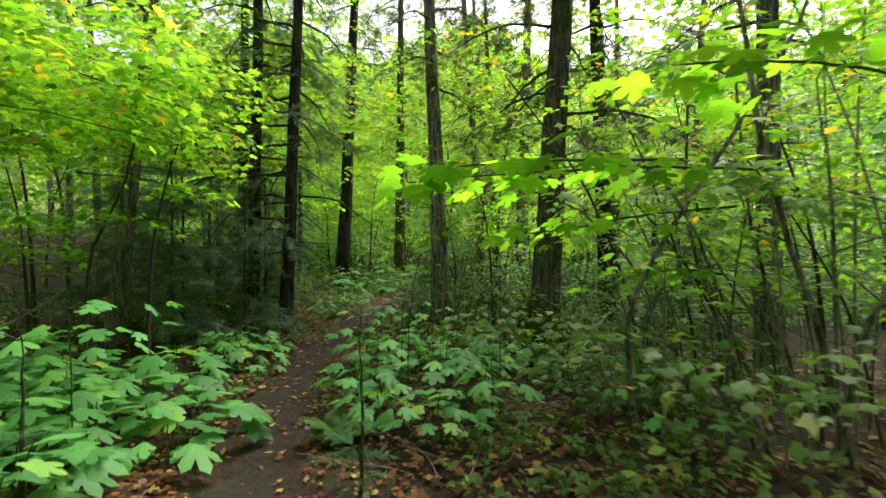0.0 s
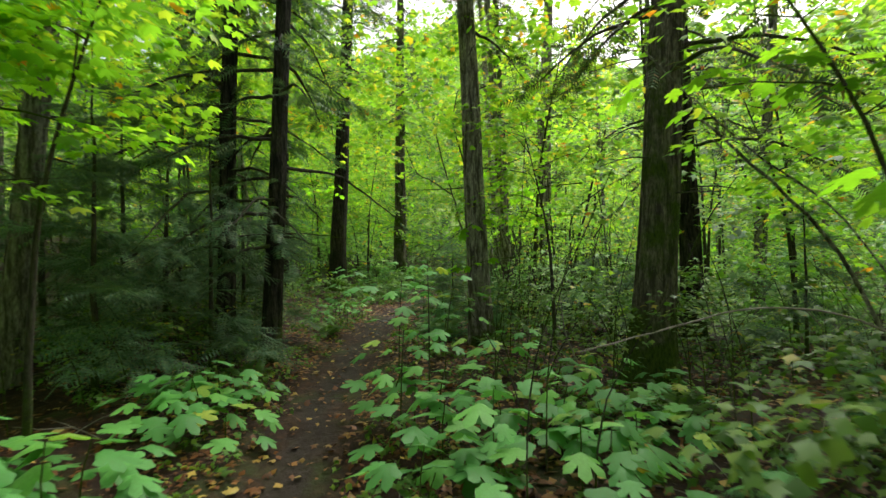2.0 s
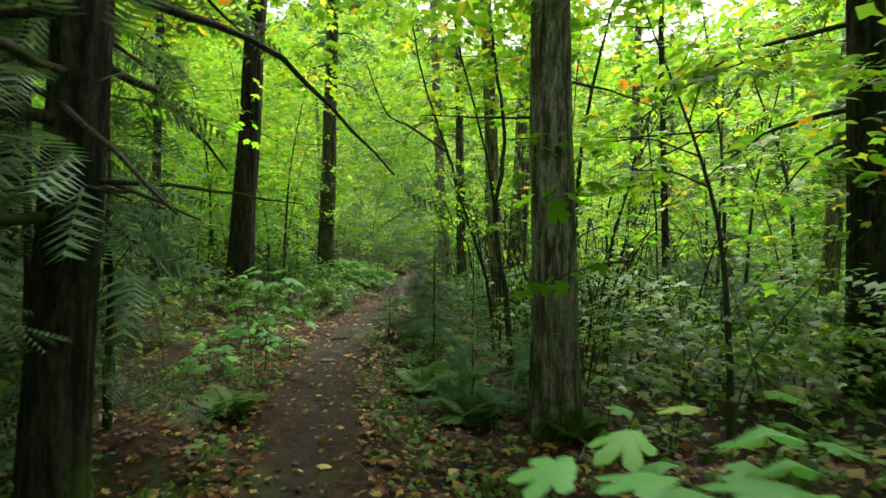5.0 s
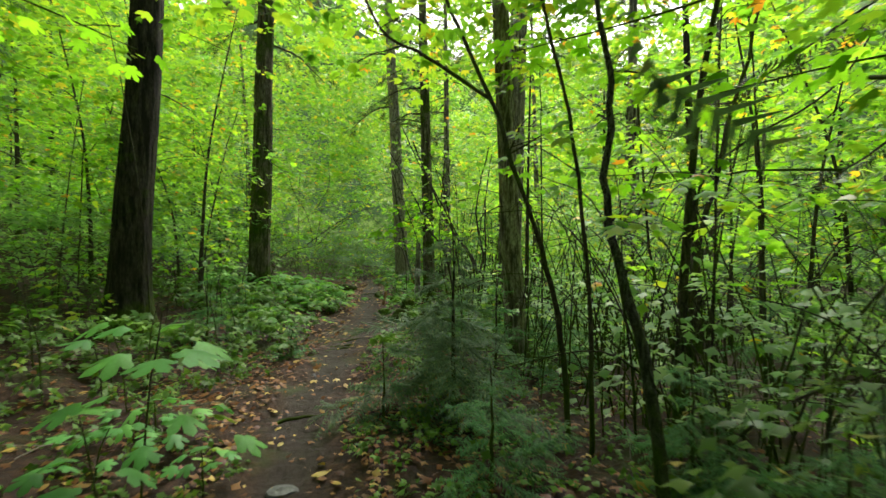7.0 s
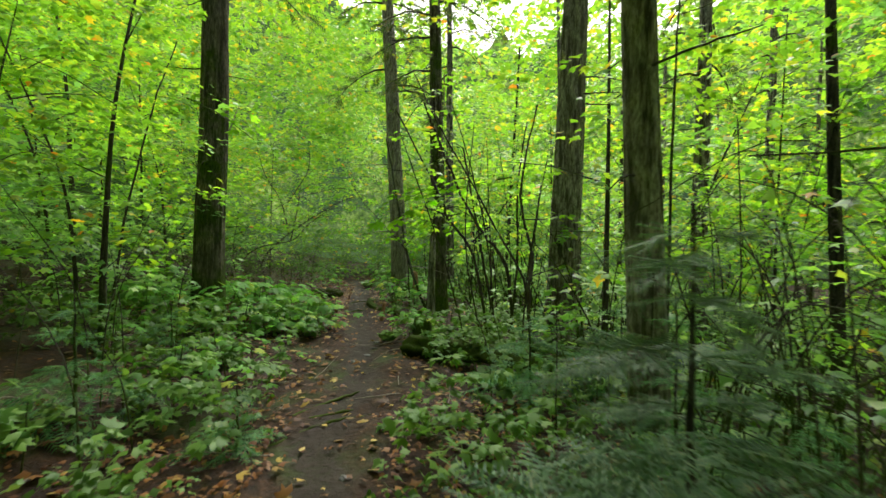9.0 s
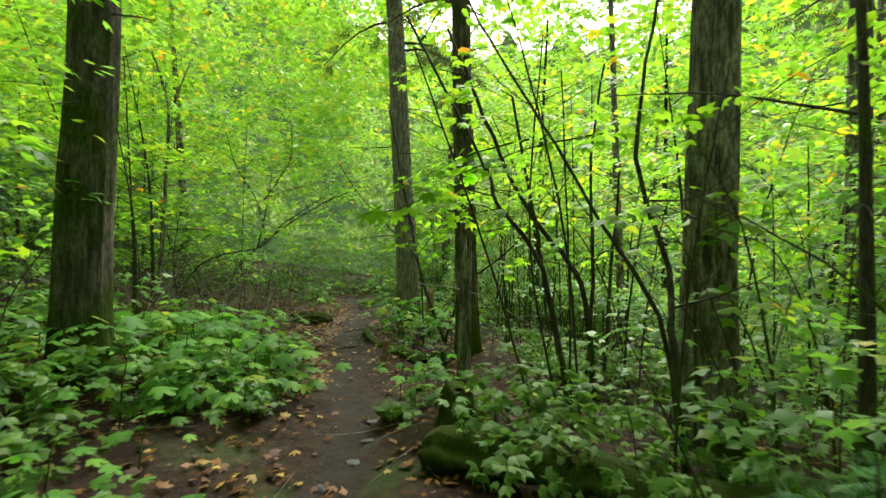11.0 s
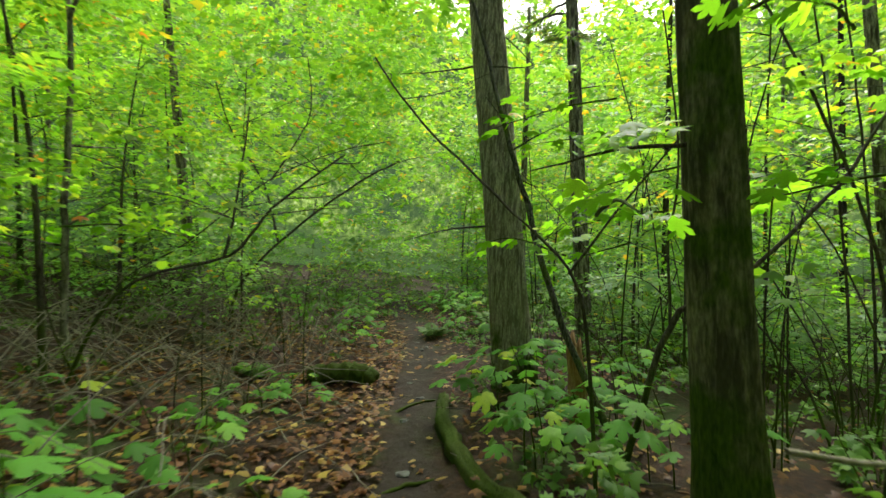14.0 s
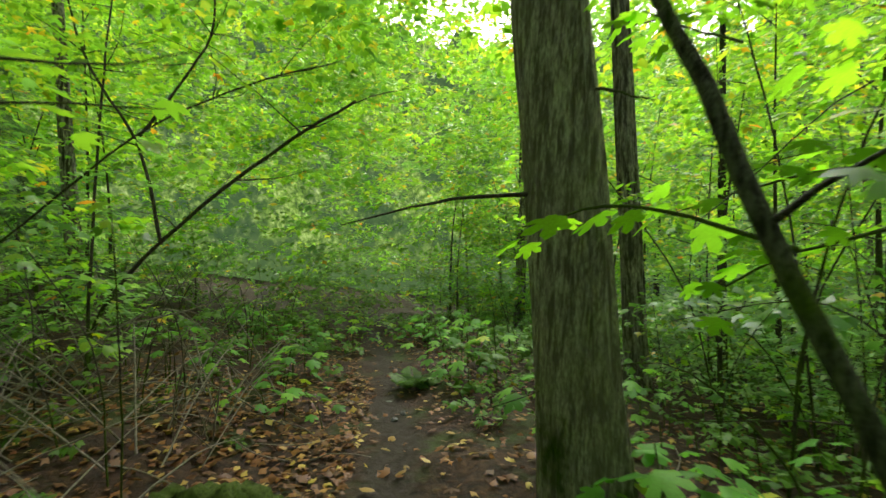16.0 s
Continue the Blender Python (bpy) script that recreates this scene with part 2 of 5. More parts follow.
def raw_mesh(name, verts, faces, mat, smooth=False):
    """A mesh from arrays; faces all have the same number of corners."""
    verts, faces = np.asarray(verts, np.float32), np.asarray(faces, np.int32)
    me = bpy.data.meshes.new(name)
    n, k = faces.shape
    me.vertices.add(len(verts))
    me.vertices.foreach_set("co", verts.ravel())
    me.loops.add(n * k)
    me.loops.foreach_set("vertex_index", faces.ravel())
    me.polygons.add(n)
    me.polygons.foreach_set("loop_start", np.arange(0, n * k, k, dtype=np.int32))
    me.polygons.foreach_set("loop_total", np.full(n, k, np.int32))
    if smooth:
        me.polygons.foreach_set("use_smooth", np.ones(n, bool))
    me.materials.append(mat)
    me.update(calc_edges=True)
    return me


def part(name, me, parent, label=""):
    ob = new(name, me)
    ob.parent = parent
    return tagged(ob, label)


def thing(name, x, y, z, label, category, group="", kind=""):
    ob = new(name)
    ob.location = (x, y, z)
    return tagged(ob, label, category, group, kind)


def smooth_line(points, steps=5):
    p = [np.array(q, float) for q in points]
    p = [2 * p[0] - p[1]] + p + [2 * p[-1] - p[-2]]
    out = []
    for a, b, c, d in zip(p, p[1:], p[2:], p[3:]):
        for i in range(steps):
            t = i / steps
            out.append(0.5 * (2 * b + (c - a) * t + (2 * a - 5 * b + 4 * c - d) * t * t + (3 * b - a - 3 * c + d) * t ** 3))
    out.append(p[-2])
    return np.array(out)


def tube(line, radii, sides=8, rough=0.0, seed=0, ridges=0):
    """Corners and four-cornered faces of a rounded stem along a line."""
    rng = np.random.default_rng(seed)
    n = len(line)
    along = np.gradient(line, axis=0)
    along /= np.linalg.norm(along, axis=1)[:, None] + 1e-9
    ref = np.array([1.0, 0.0, 0.0]) if abs(along[0][0]) < 0.9 else np.array([0.0, 1.0, 0.0])
    ang = np.arange(sides) * 2 * math.pi / sides
    groove = rng.normal(0, rough, sides) if ridges else np.zeros(sides)
    verts = []
    for i in range(n):
        a = np.cross(along[i], ref)
        a /= np.linalg.norm(a)
        b = np.cross(along[i], a)
        groove = groove * 0.9 + rng.normal(0, rough * 0.4, sides)
        r = radii[i] * (1 + groove)
        verts.append(line[i] + (a * np.cos(ang)[:, None] + b * np.sin(ang)[:, None]) * r[:, None])
    verts = np.concatenate(verts)
    i, j = np.meshgrid(np.arange(n - 1), np.arange(sides), indexing="ij")
    k = (j + 1) % sides
    faces = np.stack([i * sides + j, i * sides + k, (i + 1) * sides + k, (i + 1) * sides + j], -1).reshape(-1, 4)
    return verts, faces[:, ::-1]


def joined(pieces):
    """One set of corners and faces out of several."""
    vs, fs, n = [], [], 0
    for v, f in pieces:
        vs.append(v)
        fs.append(np.asarray(f) + n)
        n += len(v)
    return np.concatenate(vs), np.concatenate(fs)


def stem_arrays(points, r0, r1, sides=7, seed=0, rough=0.12):
    line = smooth_line(points)
    rng = np.random.default_rng(seed)
    line[1:-1] += rng.normal(0, r0 * 0.25, (len(line) - 2, 3))
    t = np.linspace(0, 1, len(line))
    return tube(line, r0 + (r1 - r0) * t, sides, rough, seed)


# leaf patterns: corners in the x-y plane, stalk at the origin, tip along y
def maple_pattern(teeth, lobes=None):
    lobes = lobes or [(-90, 0.06), (-35, 0.40), (-8, 0.62), (14, 0.40), (40, 0.92), (64, 0.46), (90, 1.0), (116, 0.46), (140, 0.92), (166, 0.40), (188, 0.62), (215, 0.40)]
    ring = []
    for i, (a, r) in enumerate(lobes):
        ring.append((a, r))
        if teeth:
            a2, r2 = lobes[(i + 1) % len(lobes)]
            a2 = a2 + 360 if a2 < a else a2
            if max(r, r2) > 0.6:
                ring.append(((a + a2) / 2 + (4 if r > r2 else -4), 0.52 * (r + r2) + 0.04))
    v = [(0.0, 0.32, 0.03)]
    for a, r in ring:
        x, y = r * math.cos(radians(a)), r * math.sin(radians(a))
        v.append((x * 0.62, 0.32 + y * 0.62 if r > 0.1 else 0.12, -0.10 * abs(x) - 0.12 * max(y, 0) ** 2))
    n = len(v) - 1
    return np.array(v), np.array([(0, 1 + i, 1 + (i + 1) % n) for i in range(n)])


LEAF_FINE = maple_pattern(True)
LEAF_MAPLE = maple_pattern(False, [(-90, 0.06), (0, 0.62), (40, 0.92), (65, 0.45), (90, 1.0), (115, 0.45), (140, 0.92), (180, 0.62)])
LEAF_OVAL = (np.array([(0, 0, 0), (0.28, 0.35, -0.05), (0.2, 0.75, -0.07), (0, 1.0, -0.1), (-0.2, 0.75, -0.07), (-0.28, 0.35, -0.05), (0, 0.45, 0.03)]),
             np.array([(6, 0, 1), (6, 1, 2), (6, 2, 3), (6, 3, 4), (6, 4, 5), (6, 5, 0)]))
LEAF_FAR = (np.array([(0, 0, 0), (0.38, 0.40, -0.08), (0.12, 0.62, 0.0), (0, 1.0, -0.10), (-0.12, 0.62, 0.0), (-0.38, 0.40, -0.08)]),
            np.array([(0, 1, 2), (0, 2, 4), (2, 3, 4), (0, 4, 5)]))


def needle_spray(pairs, width, long):
    """A flat twig tip with narrow leaflets to both sides."""
    v, f = [], []
    for i in range(pairs):
        y = 0.08 + 0.94 * i / pairs
        ln = long * (1 - 0.6 * abs(i - pairs * 0.35) / (pairs * 0.65))
        for s in (-1, 1):
            k = len(v)
            v += [(0, y - width, 0), (s * ln * 0.85, y + ln * 0.5, -0.05), (0, y + width, 0.01)]
            f.append((k, k + 1, k + 2))
    k = len(v)
    v += [(-0.014, 0, 0), (0.014, 0, 0), (0, 1.08, -0.03)]
    f.append((k, k + 1, k + 2))
    return np.array(v, float), np.array(f)


SPRAY = needle_spray(7, 0.04, 0.36)
FINE_SPRAY = needle_spray(8, 0.03, 0.27)


def scatter(pattern, pos, size, heading, tilt, lean=None, rng=None):
    """Corners and faces of many leaves: heading turns them about z, tilt lowers the tip, lean rolls them."""
    v, f = pattern
    n = len(pos)
    lean = np.zeros(n) if lean is None else lean
    ch, sh, ct, st, cl, sl = np.cos(heading), np.sin(heading), np.cos(tilt), np.sin(tilt), np.cos(lean), np.sin(lean)
    p = v[None] * np.asarray(size)[:, None, None]
    x, y, z = p[..., 0], p[..., 1], p[..., 2]
    x, z = x * cl[:, None] + z * sl[:, None], -x * sl[:, None] + z * cl[:, None]
    y, z = y * ct[:, None] + z * st[:, None], -y * st[:, None] + z * ct[:, None]
    x, y = x * ch[:, None] - y * sh[:, None], x * sh[:, None] + y * ch[:, None]
    verts = np.stack([x, y, z], -1) + np.asarray(pos)[:, None, :]
    faces = f[None] + (np.arange(n) * len(v))[:, None, None]
    return verts.reshape(-1, 3), faces.reshape(-1, f.shape[1])


def leaf_spray(rng, centre, heading, reach, count, leaf):
    """Places, sizes and turns of the leaves of one flat, nearly level leafy twig."""
    t = rng.random(count) ** 0.7
    s = rng.choice([-1, 1], count)
    off = s * reach * 0.45 * (1 - 0.6 * t) * rng.random(count)
    d, w = np.array([-math.sin(heading), math.cos(heading)]), np.array([math.cos(heading), math.sin(heading)])
    xy = np.array(centre[:2]) + d * (t * reach)[:, None] + w * off[:, None]
    z = centre[2] - 0.18 * reach * t ** 2 + rng.normal(0, 0.035, count)
    head = heading - s * (0.5 + 0.5 * rng.random(count)) + rng.normal(0, 0.3, count)
    return np.c_[xy, z], leaf * (0.65 + 0.6 * rng.random(count)), head, 0.22 + rng.normal(0, 0.28, count), rng.normal(0, 0.3, count)


def stack(rows):
    return [np.concatenate(c) for c in zip(*rows)]


# ---- where the walker goes: a clear way of this half-width is kept free of leaves ----
WAY = np.array([[0.037, -0.106], [-0.43, 0.98], [-0.75, 2.17], [-1.08, 3.46], [-1.35, 4.73], [-1.6, 6.2], [-1.75, 7.6], [-1.73, 9.0], [-1.52, 10.5], [-1.0, 12.4], [-0.55, 13.94], [-0.25, 15.2], [-0.05, 16.5], [0.25, 17.77], [0.66, 18.98], [0.96, 20.26], [1.2, 21.5]])
WAY_FINE = np.concatenate([np.linspace(a, b, 12) for a, b in zip(WAY, WAY[1:])])


def off_way(xy):
    xy = np.asarray(xy, float)
    return np.sqrt(((xy[:, None, :] - WAY_FINE[None]) ** 2).sum(-1)).min(1)


def clear(rows, gap=0.55):
    pos = rows[0]
    keep = (off_way(pos[:, :2]) > gap) | (pos[:, 2] > 2.3)
    return [c[keep] for c in rows]


# ---- ground ----
def spread(a, b, step, far, growth):
    mid = list(np.arange(a, b + 1e-6, step))
    up, s = [], step
    while (up[-1] if up else b) < far:
        s *= growth
        up.append((up[-1] if up else b) + s)
    down, s = [], step
    while (down[-1] if down else a) > -far:
        s *= growth
        down.append((down[-1] if down else a) - s)
    return np.array(down[::-1] + mid + up)


def build_ground():
    xs, ys = spread(-4.5, 5.5, 0.10, 160, 1.2), spread(-1, 28, 0.13, 170, 1.2)
    gx, gy = np.meshgrid(xs, ys)
    z = ground_z(gx, gy)
    rng = np.random.default_rng(3)
    near = np.exp(-((gx / 9) ** 2))
    z = z + rng.normal(0, 0.011, z.shape) * near
    v = np.c_[gx.ravel(), gy.ravel(), z.ravel()]
    nx, ny = len(xs), len(ys)
    i, j = np.meshgrid(np.arange(ny - 1), np.arange(nx - 1), indexing="ij")
    f = np.stack([i * nx + j, i * nx + j + 1, (i + 1) * nx + j + 1, (i + 1) * nx + j], -1).reshape(-1, 4)
    me = raw_mesh("ground", v, f, ground_material(), True)
    u = np.abs(side(v[:, 0], v[:, 1]) + 0.06 * np.sin(3.1 * v[:, 1]) + 0.05 * np.sin(7.3 * v[:, 1] + v[:, 0] * 4))
    a = me.attributes.new("trodden", "FLOAT", "POINT")
    a.data.foreach_set("value", np.clip(1.35 - u / (0.22 + 0.07 * np.clip((v[:, 1] - 9) / 5, 0, 1)), 0, 1).astype(np.float32) * 0.62)
    return tagged(new("ground", me), "dark brown forest floor with a trodden dirt trail and leaf litter", "ground", kind="structure")


ground = build_ground()

# ---- trees ----


def trunk_mesh(name, r, height, lean, mat, seed, flare=0.5, twist=0.0, lobes=0, sides=28, n=46, furrows=0):
    """A tapered trunk with a flared foot and ridged bark. lean: how far the top stands off, in metres each way."""
    rng = np.random.default_rng(seed)
    h = height * np.linspace(0, 1, n) ** 1.5
    ang = np.arange(sides) * 2 * math.pi / sides
    ridge = rng.normal(0, 0.035, sides) + 0.03 * np.cos(ang * 9 + seed)
    foot = 1 + 0.35 * np.cos(ang * 4 + seed) + 0.2 * np.cos(ang * 7 + 2 * seed)
    v = []
    for k, z in enumerate(h):
        ridge = 0.93 * ridge + rng.normal(0, 0.012, sides)
        rr = r * (1 - 0.62 * z / height) * (1 + ridge) + r * flare * foot * math.exp(-z / 0.28) * 0.8
        if furrows:
            rr = rr * (1 + 0.045 * np.abs(np.sin(ang * furrows / 2 + 0.7 * np.sin(2.3 * z + 3 * ang) + 0.4 * np.sin(5 * z))) ** 0.6 - 0.03)
        if lobes:
            rr = rr * (1 + 0.13 * np.cos(lobes * ang + 0.4))
        wob = 0.04 * r * np.array([math.sin(2.1 * z + seed), math.cos(1.7 * z + seed)])
        f = (z / height)
        a = ang + twist * z
        v.append(np.c_[lean[0] * f + wob[0] + rr * np.cos(a), lean[1] * f + wob[1] + rr * np.sin(a), np.full(sides, z - 0.18 * (k == 0))])
    i, j = np.meshgrid(np.arange(n - 1), np.arange(sides), indexing="ij")
    k = (j + 1) % sides
    f = np.stack([i * sides + j, i * sides + k, (i + 1) * sides + k, (i + 1) * sides + j], -1).reshape(-1, 4)
    return raw_mesh(name, np.concatenate(v), f, mat, True)


def bough_rows(rng, start, heading, length, droop, spray, dense=1.0):
    """Needle sprays along one drooping limb."""
    n = max(4, int(length * 14 * dense))
    t = 0.2 + 0.8 * rng.random(n)
    s = rng.choice([-1, 1], n)
    d, w = np.array([-math.sin(heading), math.cos(heading)]), np.array([math.cos(heading), math.sin(heading)])
    off = s * length * 0.32 * (1.1 - t) * rng.random(n)
    xy = np.array(start[:2]) + d * (t * length)[:, None] + w * off[:, None]
    z = start[2] - droop * t ** 1.6 + rng.normal(0, 0.05, n)
    return np.c_[xy, z], spray * (0.7 + 0.6 * rng.random(n)), heading - s * (0.3 + 0.7 * rng.random(n)), 0.35 + rng.normal(0, 0.3, n) + droop * 0.2, rng.normal(0, 0.45, n)


TREES = []


def conifer(name, x, y, r, height, lean, mat, label, seed, low=3.2, boughs=26, reach=1.7, needles=None, group="forest trunks", flare=0.32, twist=0.0, lobes=0, dead=5):
    rng = np.random.default_rng(seed)
    z = gz(x, y)
    t = thing(name, x, y, z, label, "tree", group)
    part("trunk", trunk_mesh("trunk", r, height, lean, mat, seed, flare, twist, lobes, 60 if seed < 100 else 20, 44 if seed < 100 else 26, 19 if seed < 100 else 0), t)
    rows = []
    for i in range(boughs):
        h = low + (height - low) * (i + rng.random()) / boughs
        head = rng.random() * 2 * math.pi
        ln = reach * (0.55 + 0.6 * rng.random()) * (1 - 0.55 * (h - low) / (height - low))
        f = h / height
        start = (lean[0] * f, lean[1] * f, h)
        end = (start[0] - math.sin(head) * ln, start[1] + math.cos(head) * ln, h - 0.35 * ln)
        mid = (start[0] - math.sin(head) * ln * 0.5, start[1] + math.cos(head) * ln * 0.5, h - 0.05 * ln)
        part("limb", raw_mesh("limb", *stem_arrays([start, mid, end], 0.028, 0.006, 5, seed + i), M_TWIG, True), t)
        rows.append(bough_rows(rng, start, head, ln * 1.1, 0.4 * ln, 0.26, 1.8 if seed < 100 else 1.0))
    for i in range(dead):
        h = 1.5 + (low - 1.2) * rng.random()
        head, ln = rng.random() * 2 * math.pi, 0.4 + 0.6 * rng.random()
        f = h / height
        a = np.array((lean[0] * f, lean[1] * f, h))
        d = np.array((-math.sin(head), math.cos(head), 0))
        part("dead_limb", raw_mesh("dead_limb", *stem_arrays([a, a + d * ln * 0.5 + (0, 0, -0.02), a + d * ln + (0, 0, -0.15 * rng.random())], 0.013, 0.003, 5, seed + 70 + i), M_TWIG, True), t)
    me = raw_mesh("crown", *scatter(SPRAY, *clear_local(stack(rows), x, y)), needles or M_CEDAR)
    tagged(part("crown", me, t), kind="stuff")
    TREES.append((x, y))
    return t


def clear_local(rows, x, y, gap=0.55):
    pos = rows[0] + (x, y, 0)
    keep = (off_way(pos[:, :2]) > gap) | (pos[:, 2] > 2.6)
    return [c[keep] for c in rows]


GREY = "grey-brown furrowed conifer trunk with drooping dark needle boughs"
conifer("conifer_tree", 1.46, 6.93, 0.205, 11, (0.8, 0.3), M_BARK_MOSS, "thick leaning trunk with green moss on its flared foot", 11, 3.0, 30, 2.0, flare=0.65)
conifer("conifer_tree", 3.2, 9.25, 0.16, 11, (-0.3, 0.2), M_BARK_DARK, "dark straight conifer trunk behind the mossy tree", 12, 2.3, 38, 2.2)
conifer("conifer_tree", 0.0, 9.03, 0.162, 11, (-0.35, 0.1), M_BARK_CEDAR, "pale grey slender conifer trunk with shaggy bark", 13, 4.2, 20, 1.2)
conifer("conifer_tree", -3.2, 15.25, 0.225, 12, (0.6, 0.2), M_BARK_DARK, "dark wet conifer trunk beside the trail", 14, 4.5, 22, 1.7, flare=0.8)
conifer("conifer_tree", -1.7, 18.6, 0.20, 13, (0.2, 0.1), M_BARK_MOSS, "straight grey-green mossy trunk beside the bank", 15, 4.8, 24, 1.8)
conifer("conifer_tree", -2.65, 8.05, 0.11, 11, (0.5, 0.1), M_BARK_DARK, GREY, 16, 1.3, 56, 1.7, M_NEEDLE)
conifer("conifer_tree", -3.42, 8.6, 0.115, 12, (0.3, 0.1), M_BARK_DARK, GREY, 17, 1.2, 56, 1.9, M_NEEDLE)
conifer("conifer_tree", -4.75, 6.85, 0.12, 10, (1.2, 0.1), M_BARK, "pale trunk leaning over among maples", 18, 4.0, 16, 1.3, M_NEEDLE)
conifer("conifer_tree", -4.15, 13.9, 0.065, 10, (0.1, 0.1), M_BARK_DARK, "slim dark conifer trunk", 19, 4.5, 16, 1.0, M_NEEDLE)
conifer("conifer_tree", 1.2, 13.6, 0.125, 12, (-0.75, 0.0), M_BARK_CEDAR, "brown furrowed trunk leaning slightly", 20, 4.6, 20, 1.5)
conifer("conifer_tree", 2.62, 16.46, 0.205, 12, (0.5, 0.2), M_BARK_CEDAR, "deeply grooved grey cedar trunk with flared foot", 21, 5.0, 20, 1.6, lobes=4, flare=0.6)
conifer("conifer_tree", 2.2, 19.58, 0.145, 12, (-0.4, 0.1), M_BARK_MOSS, "straight brown-green trunk mossy at its foot", 22, 4.4, 18, 1.5)
conifer("conifer_tree", 2.27, 22.13, 0.195, 13, (-0.75, 0.2), M_BARK_SPIRAL, "thick grey trunk with spirally furrowed shaggy bark", 23, 4.6, 22, 1.8, twist=0.3, flare=0.25)
conifer("conifer_tree", 4.7, 24.7, 0.13, 12, (-0.2, 0.1), M_BARK, GREY, 24, 4.6, 18, 1.6)
conifer("conifer_tree", 6.2, 17.3, 0.15, 12, (0.2, 0.1), M_BARK, GREY, 26, 4.8, 18, 1.8)
conifer("conifer_tree", 4.0, 5.8, 0.15, 11, (0.1, 0.1), M_BARK, "grey trunk among slender maple stems", 27, 3.4, 24, 1.8)
conifer("conifer_tree", -5.2, 12.4, 0.15, 11, (0.2, 0.1), M_BARK_DARK, GREY, 28, 3.2, 24, 1.6, M_NEEDLE)

rng_far = np.random.default_rng(77)
made = 0
while made < 60:
    x, y = rng_far.uniform(-22, 24), rng_far.uniform(-12, 46)
    u = float(side(x, y))
    if abs(u) < 4.2 or (y < 6 and abs(u) < 7) or min(math.hypot(x - a, y - b) for a, b in TREES) < 1.7:
        continue
    d = abs(u)
    if made < 26:
        conifer("conifer_tree", x, y, rng_far.uniform(0.07, 0.18), rng_far.uniform(8, 12), (rng_far.normal(0, 0.3), rng_far.normal(0, 0.3)), [M_BARK, M_BARK_DARK, M_BARK_CEDAR][made % 3], GREY, 200 + made, 3.6, 14, 1.5, [M_CEDAR, M_NEEDLE][made % 2], dead=2)
    else:
        TREES.append((x, y))
        t = thing("conifer_tree", x, y, gz(x, y), GREY, "tree", "forest trunks")
        part("trunk", trunk_mesh("trunk", rng_far.uniform(0.06, 0.16), rng_far.uniform(7, 11), (rng_far.normal(0, 0.4), rng_far.normal(0, 0.3)), [M_BARK, M_BARK_DARK][made % 2], 300 + made, sides=12, n=16), t)
    made += 1

# ---- young maples: a curved stem, branches and level leafy twigs ----


def maple_arrays(seed, height, low, twigs, leaf, count, reach, bend):
    rng = np.random.default_rng(seed)
    head = rng.random() * 6.28
    top = (-math.sin(head) * bend, math.cos(head) * bend, height)
    mid = (top[0] * 0.25, top[1] * 0.25, height * 0.55)
    line = smooth_line([(0, 0, -0.1), (top[0] * 0.05, top[1] * 0.05, height * 0.25), mid, top], 6)
    wood = [tube(line, np.linspace(0.012 + 0.006 * height, 0.006, len(line)), 6, 0.08, seed)]
    rows = []
    for i in range(twigs):
        h = low + (height - low) * (i + rng.random()) / twigs
        base = line[np.abs(line[:, 2] - h).argmin()]
        a, ln = rng.random() * 6.28, reach * (0.35 + 0.75 * rng.random())
        d = np.array((-math.sin(a), math.cos(a), 0.28))
        tip = base + d * ln
        wood.append(stem_arrays([base, base + d * ln * 0.5 + (0, 0, 0.06), tip], 0.009, 0.003, 4, seed + i))
        rows.append(leaf_spray(rng, tip - d * ln * 0.45, a, 0.75, count, leaf))
        rows.append(leaf_spray(rng, tip - d * ln * 0.2, a + rng.normal(0, 0.7), 0.6, count // 2, leaf))
    return wood, stack(rows)


VARIANTS = []
for i in range(14):
    high = i % 3
    wood, rows = maple_arrays(500 + i, 3.4 + 0.4 * (i % 7), (0.7, 1.5, 2.0)[high], 15 + i % 5, 0.125, 26, 1.2, 0.5 + 0.12 * (i % 5))
    VARIANTS.append((raw_mesh("stem", *wood[0], M_TWIG, True), [raw_mesh("branch", *w, M_TWIG, True) for w in wood[1::3]], raw_mesh("leaves", *scatter(LEAF_MAPLE, *rows), M_MAPLE)))

MAPLES = []


def young_maple(x, y, kind, turn, scale):
    t = thing("young_maple", x, y, gz(x, y) - 0.05, "young maple with thin dark stem and level yellow-green leaves", "small tree", "young maples")
    stem, branches, leaves = VARIANTS[kind]
    part("stem", stem, t)
    for b in branches:
        part("branch", b, t)
    tagged(part("leaves", leaves, t), kind="stuff")
    t.rotation_euler = (0, 0, turn)
    t.scale = (scale, scale, scale)
    MAPLES.append((x, y))


